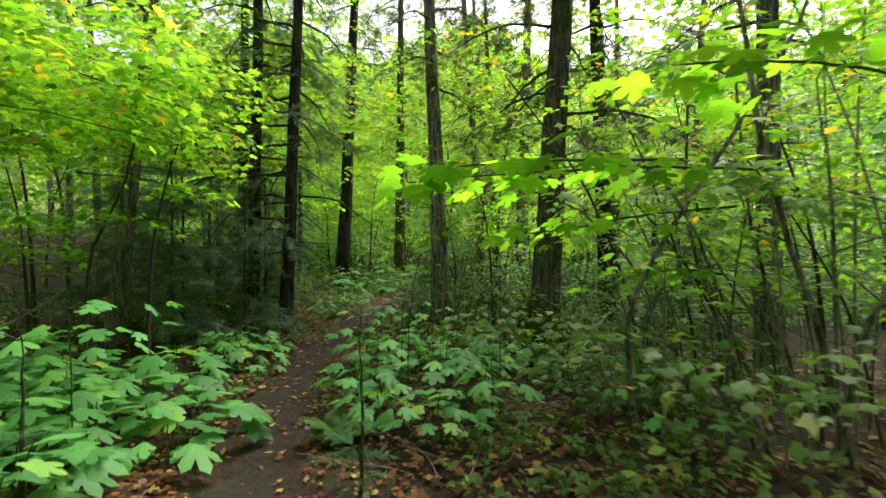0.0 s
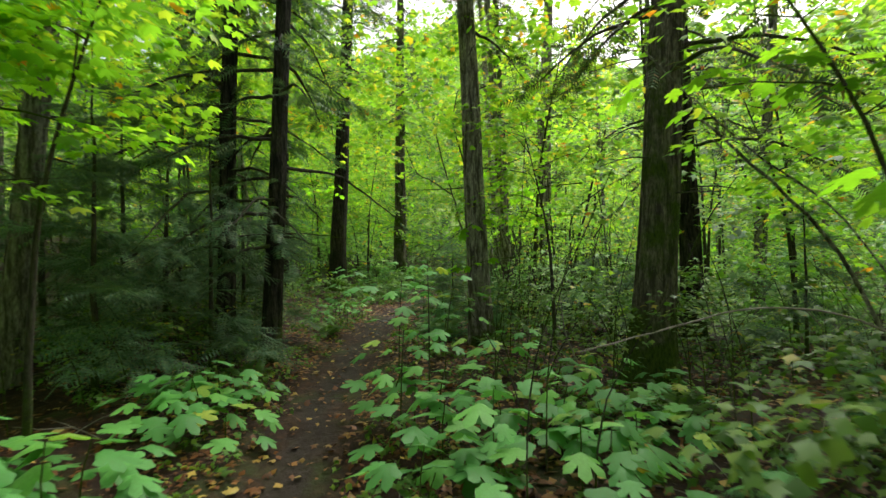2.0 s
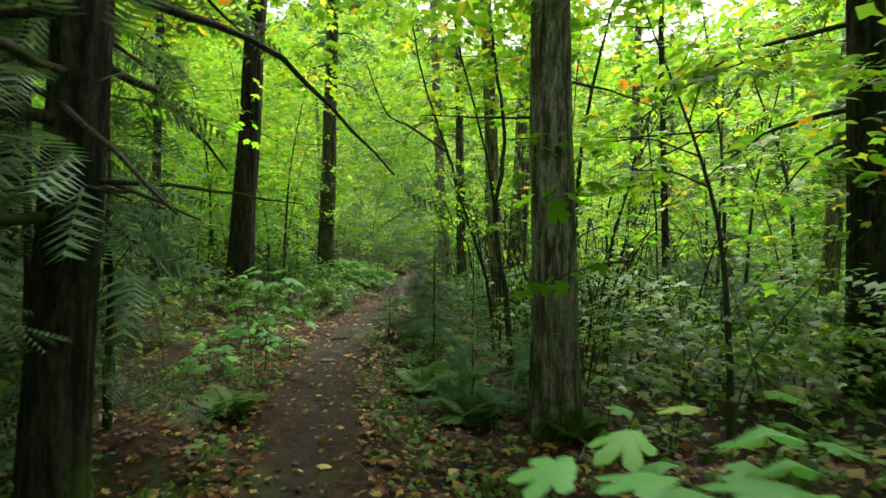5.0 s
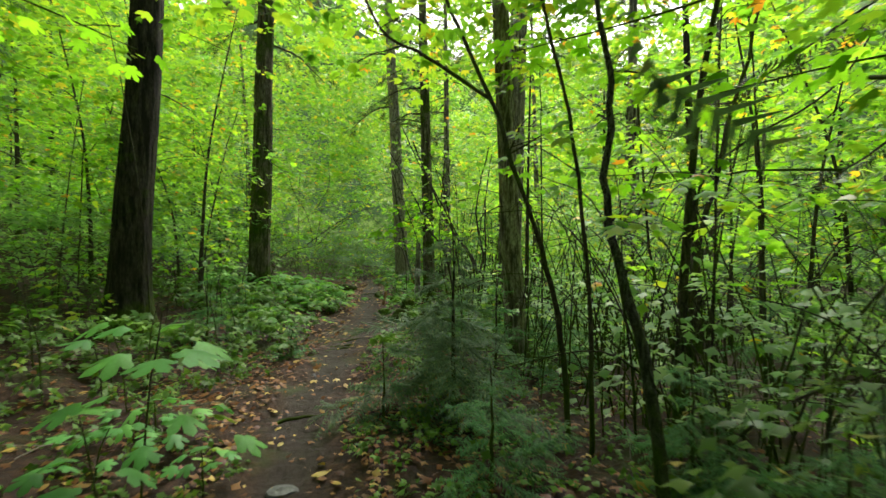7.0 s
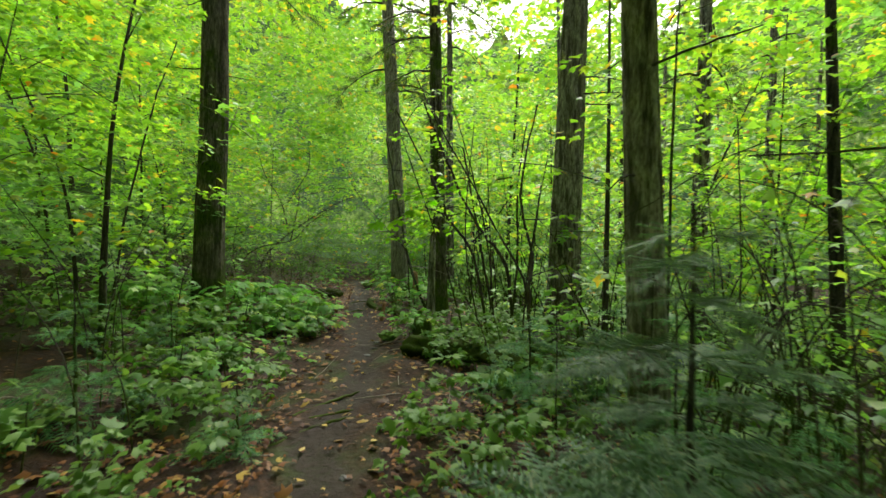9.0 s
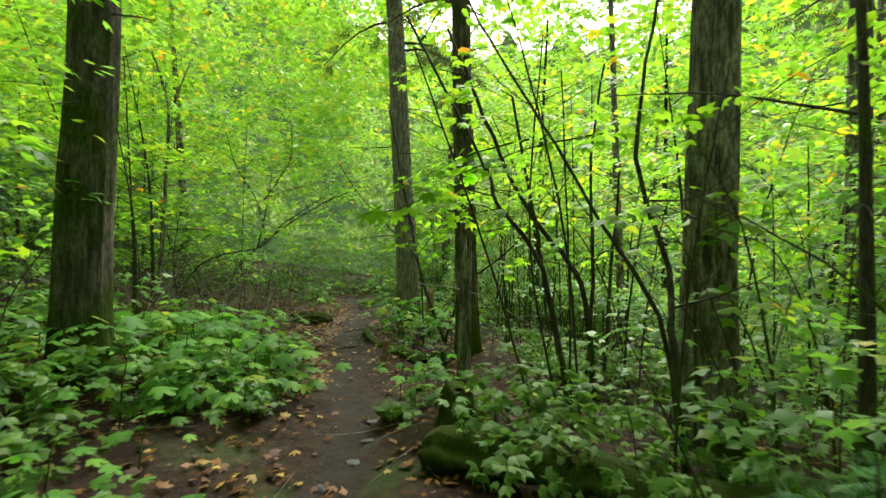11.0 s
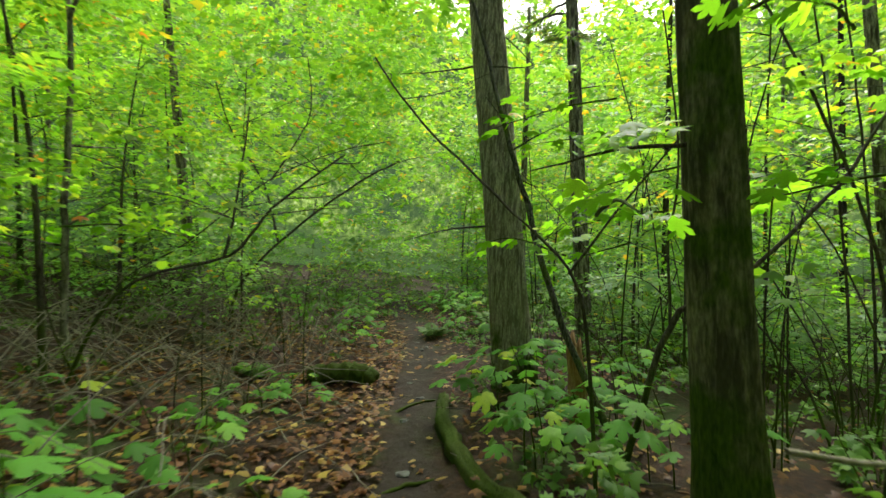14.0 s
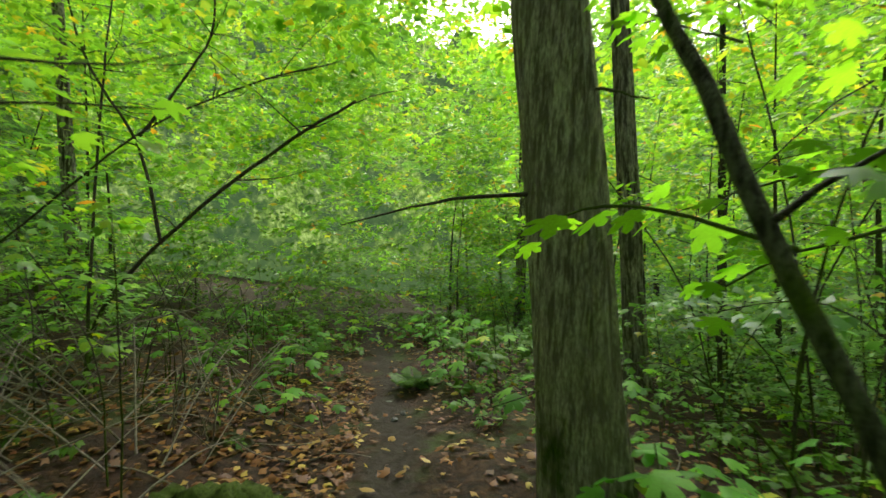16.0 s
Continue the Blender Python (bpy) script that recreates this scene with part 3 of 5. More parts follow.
for x, y, kind, turn in [(-3.9, 3.3, 1, 0.5), (-4.7, 4.6, 4, 2.0), (-3.3, 5.3, 2, 4.0), (3.2, 3.9, 1, 1.0), (3.7, 2.7, 5, 3.0), (2.9, 4.9, 7, 5.0), (-5.4, 3.2, 7, 1.0), (4.6, 4.2, 0, 2.0)]:
    young_maple(x, y, kind, turn, 0.85)
rng_m = np.random.default_rng(5)
tries = 0
while len(MAPLES) < 105 and tries < 9000:
    tries += 1
    y = rng_m.uniform(2.5, 36)
    u = rng_m.choice([-1, 1]) * (2.6 + 10 * rng_m.random() ** 1.2)
    x = float(trail_x(y)) + u
    if any(math.hypot(x - a, y - b) < 0.8 for a, b in MAPLES + TREES[:20]):
        continue
    if y < 8 and 0 < u < 4.2:
        continue
    if y < 9 and -4.5 < u < 0 and rng_m.random() < 0.6:
        continue
    near = abs(u) < 4.5
    kind = int(rng_m.choice([1, 2, 4, 5, 7, 8, 10, 11, 13])) if near and (y < 11) else int(rng_m.integers(0, 14))
    young_maple(x, y, kind, rng_m.random() * 6.28, rng_m.uniform(0.8, 1.25) * (0.85 if near else 1.15))


# ---- woods beyond: leaf masses too many to count ----


def sprays(rng, centre, reach, count, leaf, level=0.28):
    """Many level leafy twigs at once, around the given places."""
    m = len(centre)
    head = np.repeat(rng.random(m) * 6.28, count)
    c = np.repeat(centre, count, axis=0)
    n = m * count
    t, s = rng.random(n) ** 0.7, rng.choice([-1, 1], n)
    off = s * reach * 0.5 * (1 - 0.5 * t) * rng.random(n)
    x = c[:, 0] - np.sin(head) * t * reach + np.cos(head) * off
    y = c[:, 1] + np.cos(head) * t * reach + np.sin(head) * off
    z = c[:, 2] - 0.2 * reach * t ** 2 + rng.normal(0, 0.05 * reach, n)
    return [np.c_[x, y, z], leaf * (0.6 + 0.7 * rng.random(n)), head - s * (0.4 + 0.7 * rng.random(n)), 0.25 + rng.normal(0, level, n), rng.normal(0, level, n)]


def beside(rng, n, y0, y1, u0, u1, sides=(-1, 1)):
    """Places beside the trail, on either side, between two distances from it."""
    y = rng.uniform(y0, y1, n)
    u = rng.choice(sides, n) * rng.uniform(u0, u1, n)
    return trail_x(y) + u, y, u


def woods(name, seed, n, y0, y1, u0, u1, low, high, reach, count, leaf, mat, label, pattern=LEAF_FAR, clump=1.1, sides=(-1, 1), bias=1.0):
    rng = np.random.default_rng(seed)
    x, y, u = beside(rng, n, y0, y1, u0, u1, sides)
    patch = np.sin(x / clump + 1.3 * np.sin(y / clump * 0.7)) + np.sin(y / clump * 0.9 + 1.7 * np.sin(x / clump * 0.6))
    keep = patch > -0.75 + 0.6 * rng.random(n)
    x, y, u = x[keep], y[keep], u[keep]
    h = low + (high - low) * rng.random(len(x)) ** bias
    rows = clear(sprays(rng, np.c_[x, y, ground_z(x, y) + h], reach, count, leaf), 0.8)
    return tagged(new(name, raw_mesh(name, *scatter(pattern, *rows), mat)), label, "foliage", kind="stuff")


WOODS = "dense yellow-green maple foliage of the surrounding woods"
woods("woodland_foliage", 1, 1050, 3, 38, 4.5, 10, 1.2, 9.0, 0.9, 26, 0.15, M_WOODS, WOODS, sides=(-1,))
woods("woodland_foliage", 26, 800, 3, 38, 4.5, 10, 0.8, 5.5, 0.9, 26, 0.15, M_WOODS, WOODS, sides=(1,), bias=1.5)
woods("woodland_foliage", 2, 1600, 0, 44, 9, 18, 0.6, 12, 1.3, 26, 0.23, M_WOODS, WOODS)
woods("woodland_foliage", 3, 700, -4, 60, 17, 34, 0.5, 17, 2.2, 24, 0.42, M_WOODS, WOODS)
woods("woodland_foliage", 4, 950, 34, 62, 0, 26, 0.3, 17, 1.9, 26, 0.36, M_WOODS, WOODS, clump=2.2)
woods("woodland_foliage", 5, 1100, 29.5, 37, 0, 12, 0.2, 10, 1.0, 26, 0.19, M_WOODS, WOODS)
woods("woodland_foliage", 6, 900, 8, 32, 2.6, 9, 0.0, 3.0, 0.8, 24, 0.13, M_WOODS, WOODS, LEAF_FAR, sides=(1,))
woods("woodland_foliage", 11, 450, 15, 31, 2.2, 6, 0.4, 4.0, 0.8, 24, 0.12, M_WOODS, WOODS, LEAF_MAPLE, sides=(-1,))
woods("shrub_foliage", 7, 950, 5, 36, 2.6, 12, 0.05, 1.4, 0.6, 26, 0.08, M_SHRUB, "dark green low shrubs under the trees", sides=(-1, -1, 1))
woods("shrub_foliage", 8, 800, 3, 52, 7, 24, 0.05, 2.6, 1.1, 24, 0.17, M_SHRUB, "dark green brush further off in the woods")
woods("woodland_foliage", 16, 520, -16, 3, 2.6, 14, 0.3, 7.0, 1.3, 24, 0.24, M_WOODS, WOODS)
woods("woodland_foliage", 17, 260, -16, -5, 0.0, 6, 0.3, 7.0, 1.3, 24, 0.24, M_WOODS, WOODS)
woods("canopy_foliage", 12, 1050, 8, 48, 5, 20, 5.5, 14.0, 1.5, 24, 0.28, M_WOODS, "high yellow-green canopy of the woods", clump=1.6, sides=(-1,))
woods("canopy_foliage", 29, 1000, 6, 66, 19, 36, 3.0, 24.0, 2.3, 24, 0.62, M_WOODS, "pale green tree crowns far beyond the slope", clump=2.4, sides=(1,))
woods("canopy_foliage", 28, 270, 8.5, 13.5, 0.0, 3.4, 3.3, 5.6, 0.9, 24, 0.15, M_MAPLE, "yellow-green maple leaves close above the trail", LEAF_MAPLE)
woods("canopy_foliage", 27, 1150, 6, 52, 13, 24, 4.0, 18.0, 1.7, 24, 0.42, M_WOODS, "pale green canopy beyond the slope", clump=1.6, sides=(1,))
woods("canopy_foliage", 13, 900, 25, 44, 0, 6, 4.5, 13.0, 1.3, 24, 0.25, M_WOODS, "high yellow-green canopy of the woods", clump=1.6)
woods("canopy_foliage", 21, 1150, 40, 60, 0, 24, 7.0, 24.0, 1.9, 24, 0.42, M_WOODS, "high yellow-green canopy of the far woods", clump=2.4)
woods("shrub_foliage", 14, 290, 1.5, 10, 1.5, 5.0, 0.1, 1.1, 0.6, 24, 0.085, M_SHRUB, "dark green low shrubs beside the trail", sides=(1,))
woods("shrub_foliage", 15, 260, 5.5, 14, 1.6, 4.0, 0.05, 0.7, 0.5, 22, 0.07, M_SHRUB, "dark green low shrubs beside the trail", sides=(-1,))
woods("canopy_foliage", 9, 900, 6, 34, 2.6, 7, 3.4, 8.5, 0.9, 24, 0.14, M_MAPLE, "yellow-green maple canopy above the trail", sides=(-1, -1, 1))
woods("canopy_foliage", 19, 380, 4, 34, 3.0, 9, 2.4, 5.5, 0.9, 24, 0.14, M_MAPLE, "yellow-green maple canopy beside the trail", sides=(1,))
woods("shrub_foliage", 18, 900, 19, 38, 3.2, 11, 0.05, 1.0, 0.7, 24, 0.10, M_SHRUB, "low dark green plants on the bank")
woods("shrub_foliage", 20, 350, 28, 38, 0, 4, 0.05, 1.4, 0.7, 24, 0.11, M_SHRUB, "low green bushes where the trail bends away")
woods("canopy_foliage", 10, 230, 7, 32, 0.0, 3.0, 4.4, 8.0, 0.8, 22, 0.14, M_MAPLE, "yellow-green maple canopy above the trail")
woods("slope_foliage", 22, 1700, 8.5, 34, 2.4, 10, 0.05, 1.3, 0.7, 22, 0.115, M_SLOPE, "pale green leafy undergrowth on the slope below the trail", LEAF_FAR, sides=(1,))
woods("slope_foliage", 23, 700, 9, 40, 9, 20, 0.05, 3.5, 1.1, 24, 0.2, M_SLOPE, "pale green brush further down the slope", sides=(1,))
woods("bank_foliage", 24, 800, 14, 31, 2.4, 8, 0.1, 1.8, 0.7, 22, 0.115, M_SLOPE, "light green leafy undergrowth on the bank", LEAF_FAR, sides=(-1,))
woods("maple_foliage", 25, 300, 3.3, 6.4, 0.9, 5.0, 2.5, 3.9, 0.8, 24, 0.125, M_MAPLE, "level yellow-green maple sprays before the dark hemlocks", LEAF_MAPLE, sides=(-1,))


def backdrop():
    """The far edge of the woods, all round: a ring with daylight and shade painted in."""
    m, nt, bsdf, out = material("far_woods_glow")
    n1, n2 = noise_node(nt, 0.22, 6.0, None, 0.7), noise_node(nt, 1.4, 5.0, None, 0.7)
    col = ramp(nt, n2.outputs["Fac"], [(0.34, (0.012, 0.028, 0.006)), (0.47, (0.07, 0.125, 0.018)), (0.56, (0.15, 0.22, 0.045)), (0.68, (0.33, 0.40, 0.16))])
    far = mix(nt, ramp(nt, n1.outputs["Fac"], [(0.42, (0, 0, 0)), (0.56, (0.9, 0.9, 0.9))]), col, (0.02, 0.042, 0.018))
    # painted shade of the understory: the ring darkens below 6 m
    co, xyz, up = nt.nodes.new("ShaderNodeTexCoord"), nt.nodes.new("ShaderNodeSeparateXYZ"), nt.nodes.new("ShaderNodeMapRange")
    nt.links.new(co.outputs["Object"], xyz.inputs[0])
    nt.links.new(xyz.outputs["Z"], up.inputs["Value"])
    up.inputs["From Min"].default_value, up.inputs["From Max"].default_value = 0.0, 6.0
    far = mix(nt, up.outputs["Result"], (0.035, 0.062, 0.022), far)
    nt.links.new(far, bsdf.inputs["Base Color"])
    # the ring glows in its own colour, in place of daylight among distant leaves
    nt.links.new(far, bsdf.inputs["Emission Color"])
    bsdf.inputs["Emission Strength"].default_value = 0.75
    bsdf.inputs["Roughness"].default_value = 0.9
    rng = np.random.default_rng(8)
    n, rows = 240, 8
    a = np.linspace(0, 2 * math.pi, n, endpoint=False)
    top = 32 + 4 * np.sin(5 * a) + 2 * np.sin(13 * a + 1) + rng.normal(0, 1.3, n)
    v = []
    for k in range(rows):
        f = k / (rows - 1)
        r = 64 + rng.normal(0, 0.9, n) + 3 * f
        v.append(np.c_[r * np.cos(a), 14 + r * np.sin(a), -4 + (top + 4) * f])
    i, j = np.meshgrid(np.arange(rows - 1), np.arange(n), indexing="ij")
    k = (j + 1) % n
    f = np.stack([i * n + j, i * n + k, (i + 1) * n + k, (i + 1) * n + j], -1).reshape(-1, 4)
    return tagged(new("backdrop", raw_mesh("backdrop", np.concatenate(v), f, m)), "glowing green edge of the far woods, painted darker towards its foot", "backdrop", kind="structure")


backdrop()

# ---- conifers with low boughs ----


def bough_mesh(seed, length, dense=26, mat=None):
    """One flat bough along y: a twig with needle sprays to both sides."""
    rng = np.random.default_rng(seed)
    t = np.linspace(0.12, 1, dense)
    s = np.where(np.arange(dense) % 2, 1, -1)
    droop = -0.16 * length * t ** 2
    pos = np.c_[s * 0.01, t * length, droop]
    size = length * 0.31 * (1.12 - 0.7 * t) * (0.7 + 0.6 * rng.random(dense)) + 0.05
    rows = [pos, size, -s * (0.8 + 0.35 * rng.normal(0, 1, dense)), 0.25 + rng.normal(0, 0.3, dense), rng.normal(0, 0.4, dense)]
    return raw_mesh("bough", *scatter(FINE_SPRAY, *rows), mat or M_NEEDLE)


BOUGHS = [bough_mesh(40 + i, 1.0, 36 + 4 * i) for i in range(4)]
LIGHT_BOUGHS = [bough_mesh(50 + i, 1.0, 22 + 3 * i, M_FIR) for i in range(4)]


def fir(name, x, y, height, width, label, seed, low=0.06, whorls=None, group="young firs", gaps=0.1):
    rng = np.random.default_rng(seed)
    t = thing(name, x, y, gz(x, y), label, "fir", group)
    part("stem", raw_mesh("stem", *stem_arrays([(0, 0, -0.1), (0.01, 0.01, height * 0.5), (0.0, 0.02, height)], 0.008 + 0.009 * height, 0.003, 6, seed), M_TWIG, True), t)
    whorls = whorls or max(5, int(height * 6))
    for i in range(whorls):
        h = height * (low + (1 - low) * (i + 0.3) / whorls)
        ln = width * (1 - 0.85 * (h / height - low)) * 1.0
        for k in range(5):
            if rng.random() < gaps:
                continue
            b = part("bough", (LIGHT_BOUGHS if height < 1.3 else BOUGHS)[int(rng.integers(4))], t)
            b.location = (0, 0, h + rng.normal(0, 0.02))
            b.rotation_euler = (rng.normal(-0.05, 0.18), 0, k * 1.257 + i * 0.7 + rng.normal(0, 0.25))
            q = ln * rng.uniform(0.5, 1.3)
            b.scale = (q, q, q)
    return t


FIR = "small green fir seedling with flat needle boughs"
DARKFIR = "dark blue-green young hemlock with drooping feathery boughs"
for i, (x, y, h, w) in enumerate([(-0.47, 2.75, 0.95, 0.30), (-2.05, 2.25, 0.95, 0.28), (0.42, 3.9, 0.55, 0.34), (1.55, 3.9, 0.7, 0.4), (-0.5, 9.45, 0.55, 0.55), (0.15, 9.5, 0.8, 0.75), (-0.5, 10.9, 0.7, 0.55), (-0.85, 12.0, 0.6, 0.5), (-0.25, 12.1, 1.5, 0.92), (0.5, 12.8, 1.2, 0.55), (1.25, 12.7, 0.9, 0.65), (0.9, 14.6, 0.8, 0.7), (1.9, 14.6, 1.0, 0.8), (0.45, 10.4, 0.7, 0.6), (-1.9, 16.2, 0.6, 0.5), (-2.3, 14.9, 0.9, 0.6), (2.3, 5.3, 0.6, 0.6), (2.2, 15.3, 0.6, 0.6), (-1.35, 14.55, 0.45, 0.35)]):
    fir("fir_seedling" if h < 1 else "young_fir", x, y, h, w, FIR if h < 1 else DARKFIR, 900 + i)
for i, (x, y, h, w) in enumerate([(-3.75, 6.6, 3.2, 1.0), (-3.05, 7.35, 2.7, 0.9), (-2.9, 28.8, 3.6, 1.7), (-4.4, 25.4, 3.4, 1.5), (-3.6, 21.6, 2.6, 1.0), (-2.95, 9.3, 2.2, 0.8), (-4.3, 7.9, 3.6, 1.2), (-3.6, 9.7, 3.2, 1.2), (-4.9, 10.4, 3.6, 1.3), (-5.6, 8.4, 4.0, 1.4), (-3.9, 11.6, 2.0, 1.0), (2.2, 9.9, 1.7, 1.1), (3.6, 7.6, 1.9, 1.1), (2.2, 11.2, 1.2, 0.9)]):
    fir("hemlock", x, y, h, w, DARKFIR, 960 + i, 0.12, int(h * 3.6), "hemlocks beside the trail", 0.4)

# ---- maple seedlings with large single leaves ----
SEED_LEAF = raw_mesh("leaf", LEAF_FINE[0], LEAF_FINE[1], M_SEED)
WARM_LEAF = raw_mesh("leaf", LEAF_FINE[0] * (1, 1, 1.6), LEAF_FINE[1], M_SEED_WARM)
SEED_LEAF_B = raw_mesh("leaf", LEAF_FINE[0] * (1, 1.05, 2.2), LEAF_FINE[1], M_SEED)


def seedling(x, y, height, leaf, leaves, seed, spread_=0.22, group="maple seedlings", label="maple seedling with broad green lobed leaves"):
    rng = np.random.default_rng(seed)
    t = thing("maple_seedling", x, y, gz(x, y), label, "plant", group)
    tip = (rng.normal(0, 0.05), rng.normal(0, 0.05), height)
    part("stem", raw_mesh("stem", *stem_arrays([(0, 0, -0.05), (tip[0] * 0.3, tip[1] * 0.3, height * 0.55), tip], 0.006, 0.003, 5, seed), M_TWIG, True), t)
    for k in range(leaves):
        a, r = k * 2.4 + rng.normal(0, 0.3), spread_ * math.sqrt((k + 0.5) / leaves)
        ob = part("leaf", WARM_LEAF if y > 14 else (SEED_LEAF, SEED_LEAF_B)[k % 2], t)
        f = 1 - 0.6 * (r / spread_) * rng.random()
        ob.location = (tip[0] - math.sin(a) * r, tip[1] + math.cos(a) * r, height * f)
        ob.rotation_euler = (-0.15 + rng.normal(0, 0.16), rng.normal(0, 0.14), a + rng.normal(0, 0.3))
        q = leaf * rng.uniform(0.7, 1.25)
        ob.scale = (q, q, q)
    return t


def patch(seed, n, x0, x1, y0, y1, height, leaf, leaves=8, spread_=0.24):
    rng = np.random.default_rng(seed)
    for i in range(n):
        x, y = rng.uniform(x0, x1), rng.uniform(y0, y1)
        if abs(float(side(x, y))) < 0.42 or off_way([(x, y)])[0] < 0.4:
            continue
        seedling(x, y, height * rng.uniform(0.6, 1.25), leaf, leaves, seed * 100 + i, spread_)


patch(31, 50, -4.2, -1.6, 1.7, 4.6, 0.45, 0.27, 9, 0.3)
patch(32, 10, -2.9, -2.0, 4.6, 6.6, 0.34, 0.22, 8, 0.28)
patch(33, 30, -1.05, 0.4, 2.9, 6.3, 0.42, 0.21, 8, 0.28)
patch(34, 8, 0.4, 2.2, 2.6, 5.2, 0.30, 0.13)
patch(35, 8, 0.3, 1.4, 5.2, 6.6, 0.30, 0.20)
patch(36, 6, -2.9, -2.1, 10.2, 12.4, 0.30, 0.14)
patch(37, 58, -2.9, 0.1, 17.6, 21.2, 0.42, 0.18, 8, 0.28)
patch(45, 26, -1.9, -0.25, 18.0, 20.6, 0.5, 0.2, 9, 0.3)
patch(38, 14, -2.6, -0.9, 15.0, 17.5, 0.35, 0.13)
patch(39, 20, 1.3, 2.6, 19.8, 22.2, 0.5, 0.17, 8, 0.26)
patch(40, 8, 0.75, 1.3, 16.8, 18.6, 0.35, 0.13)
patch(41, 5, -0.7, 0.35, 20.3, 22.6, 0.30, 0.14)
patch(42, 14, 1.9, 3.6, 24.5, 28.5, 0.55, 0.17)
patch(43, 10, 0.0, 1.3, 24.3, 27.5, 0.5, 0.16)
patch(44, 8, 2.4, 3.4, 21.4, 23.2, 0.5, 0.15)
seedling(-2.2, 10.85, 1.08, 0.18, 16, 5001, 0.28)
seedling(-2.3, 10.75, 0.72, 0.17, 8, 5002, 0.22)
seedling(-2.0, 11.4, 0.26, 0.13, 9, 5003, 0.12)
seedling(-1.02, 6.4, 1.05, 0.18, 20, 5004, 0.34, label="tall maple sapling with blue-green leaves beside the trail")
seedling(-0.2, 6.2, 0.7, 0.17, 12, 5005, 0.3)
seedling(0.25, 6.0, 0.45, 0.2, 8, 5006, 0.25)
seedling(-2.4, 3.05, 1.12, 0.17, 28, 5007, 0.6, label="spreading maple sapling with pale green leaves")
seedling(-0.95, 5.45, 0.75, 0.14, 14, 5008, 0.28)
seedling(-0.6, 6.9, 0.9, 0.15, 12, 5009, 0.3)
seedling(-0.75, 5.9, 1.25, 0.12, 16, 5010, 0.25)

# ---- leafy shoots that hang over the trail ----


def hanging_branch(points, seed, leaf, count, reach=0.55, single=10):
    """A maple branch with level leaves at its tip."""
    rng = np.random.default_rng(seed)
    t = thing("maple_branch", *points[0], "overhanging maple branch with bright yellow-green leaves", "branch", "overhanging branches")
    base = np.array(points[0])
    rel = [tuple(np.array(p) - base) for p in points]
    part("stem", raw_mesh("stem", *stem_arrays(rel, 0.010, 0.003, 5, seed), M_TWIG, True), t)
    line = smooth_line(rel, 8)
    d = line[-1] - line[0]
    head = math.atan2(-d[0], d[1])
    for k in range(count):
        p = line[int(len(line) * (0.3 + 0.69 * (k + 0.5) / count)) - 1]
        s = (-1) ** k
        a = head - s * rng.uniform(0.3, 1.3)
        off = np.array((-math.sin(a), math.cos(a), 0)) * rng.uniform(0.03, 0.28) * reach
        ob = part("leaf", BIG_LEAF, t)
        ob.location = p + off + (0, 0, rng.normal(0, 0.04))
        ob.rotation_euler = (-0.42 + rng.normal(0, 0.25), rng.normal(0, 0.3), a + rng.normal(0, 0.3))
        q = leaf * rng.uniform(0.7, 1.25)
        ob.scale = (q, q, q)
    return t


M_BIG = leaf_material("bright_leaf", [(0.0, (0.13, 0.31, 0.02)), (0.6, (0.17, 0.37, 0.022)), (1.0, (0.24, 0.40, 0.024))], 0.7, 2.7, single=True, rough=0.6, gloss=0.0)
BIG_LEAF = raw_mesh("leaf", LEAF_FINE[0], LEAF_FINE[1], M_BIG)
hanging_branch([(2.0, 2.95, 1.9), (1.2, 2.5, 1.85), (0.4, 2.2, 1.78), (-0.12, 2.05, 1.72)], 61, 0.17, 40, 1.3)
hanging_branch([(1.3, 2.45, 1.88), (0.6, 2.1, 1.82), (0.1, 2.0, 1.78)], 79, 0.16, 16, 1.1)
hanging_branch([(2.1, 3.3, 1.7), (1.5, 3.3, 1.65), (0.9, 3.2, 1.55), (0.45, 3.15, 1.5)], 62, 0.15, 34, 1.3)
hanging_branch([(2.3, 2.2, 2.2), (1.8, 2.0, 2.2), (1.3, 1.8, 2.15), (0.9, 1.7, 2.1)], 63, 0.17, 30, 1.4)
hanging_branch([(2.2, 3.6, 1.2), (1.8, 3.5, 1.25), (1.35, 3.4, 1.2)], 64, 0.13, 16, 1.0)
hanging_branch([(2.6, 5.5, 2.2), (1.9, 5.1, 2.3), (1.1, 4.7, 2.2), (0.6, 4.5, 2.1)], 65, 0.14, 40, 1.6)
hanging_branch([(0.4, 9.6, 2.0), (0.0, 9.0, 1.75), (-0.4, 8.7, 1.5)], 66, 0.15, 12, 1.0)
hanging_branch([(0.5, 9.0, 1.2), (0.0, 8.75, 1.15), (-0.45, 8.6, 1.0)], 67, 0.15, 10, 0.8)
hanging_branch([(2.0, 17.9, 2.4), (1.5, 18.0, 2.25), (1.1, 18.2, 2.05)], 68, 0.15, 16, 1.0)
hanging_branch([(1.5, 19.6, 1.5), (1.3, 19.2, 1.52), (1.12, 18.85, 1.45)], 69, 0.13, 7, 0.7)
hanging_branch([(3.1, 19.6, 2.5), (2.5, 19.3, 2.4), (1.85, 19.1, 2.25)], 70, 0.14, 20, 1.2)
hanging_branch([(2.8, 21.2, 2.6), (2.2, 21.1, 2.45), (1.6, 21.2, 2.25)], 71, 0.15, 20, 1.2)
hanging_branch([(2.3, 21.2, 1.3), (2.0, 21.5, 1.45), (1.75, 21.75, 1.4)], 72, 0.16, 7, 0.6)
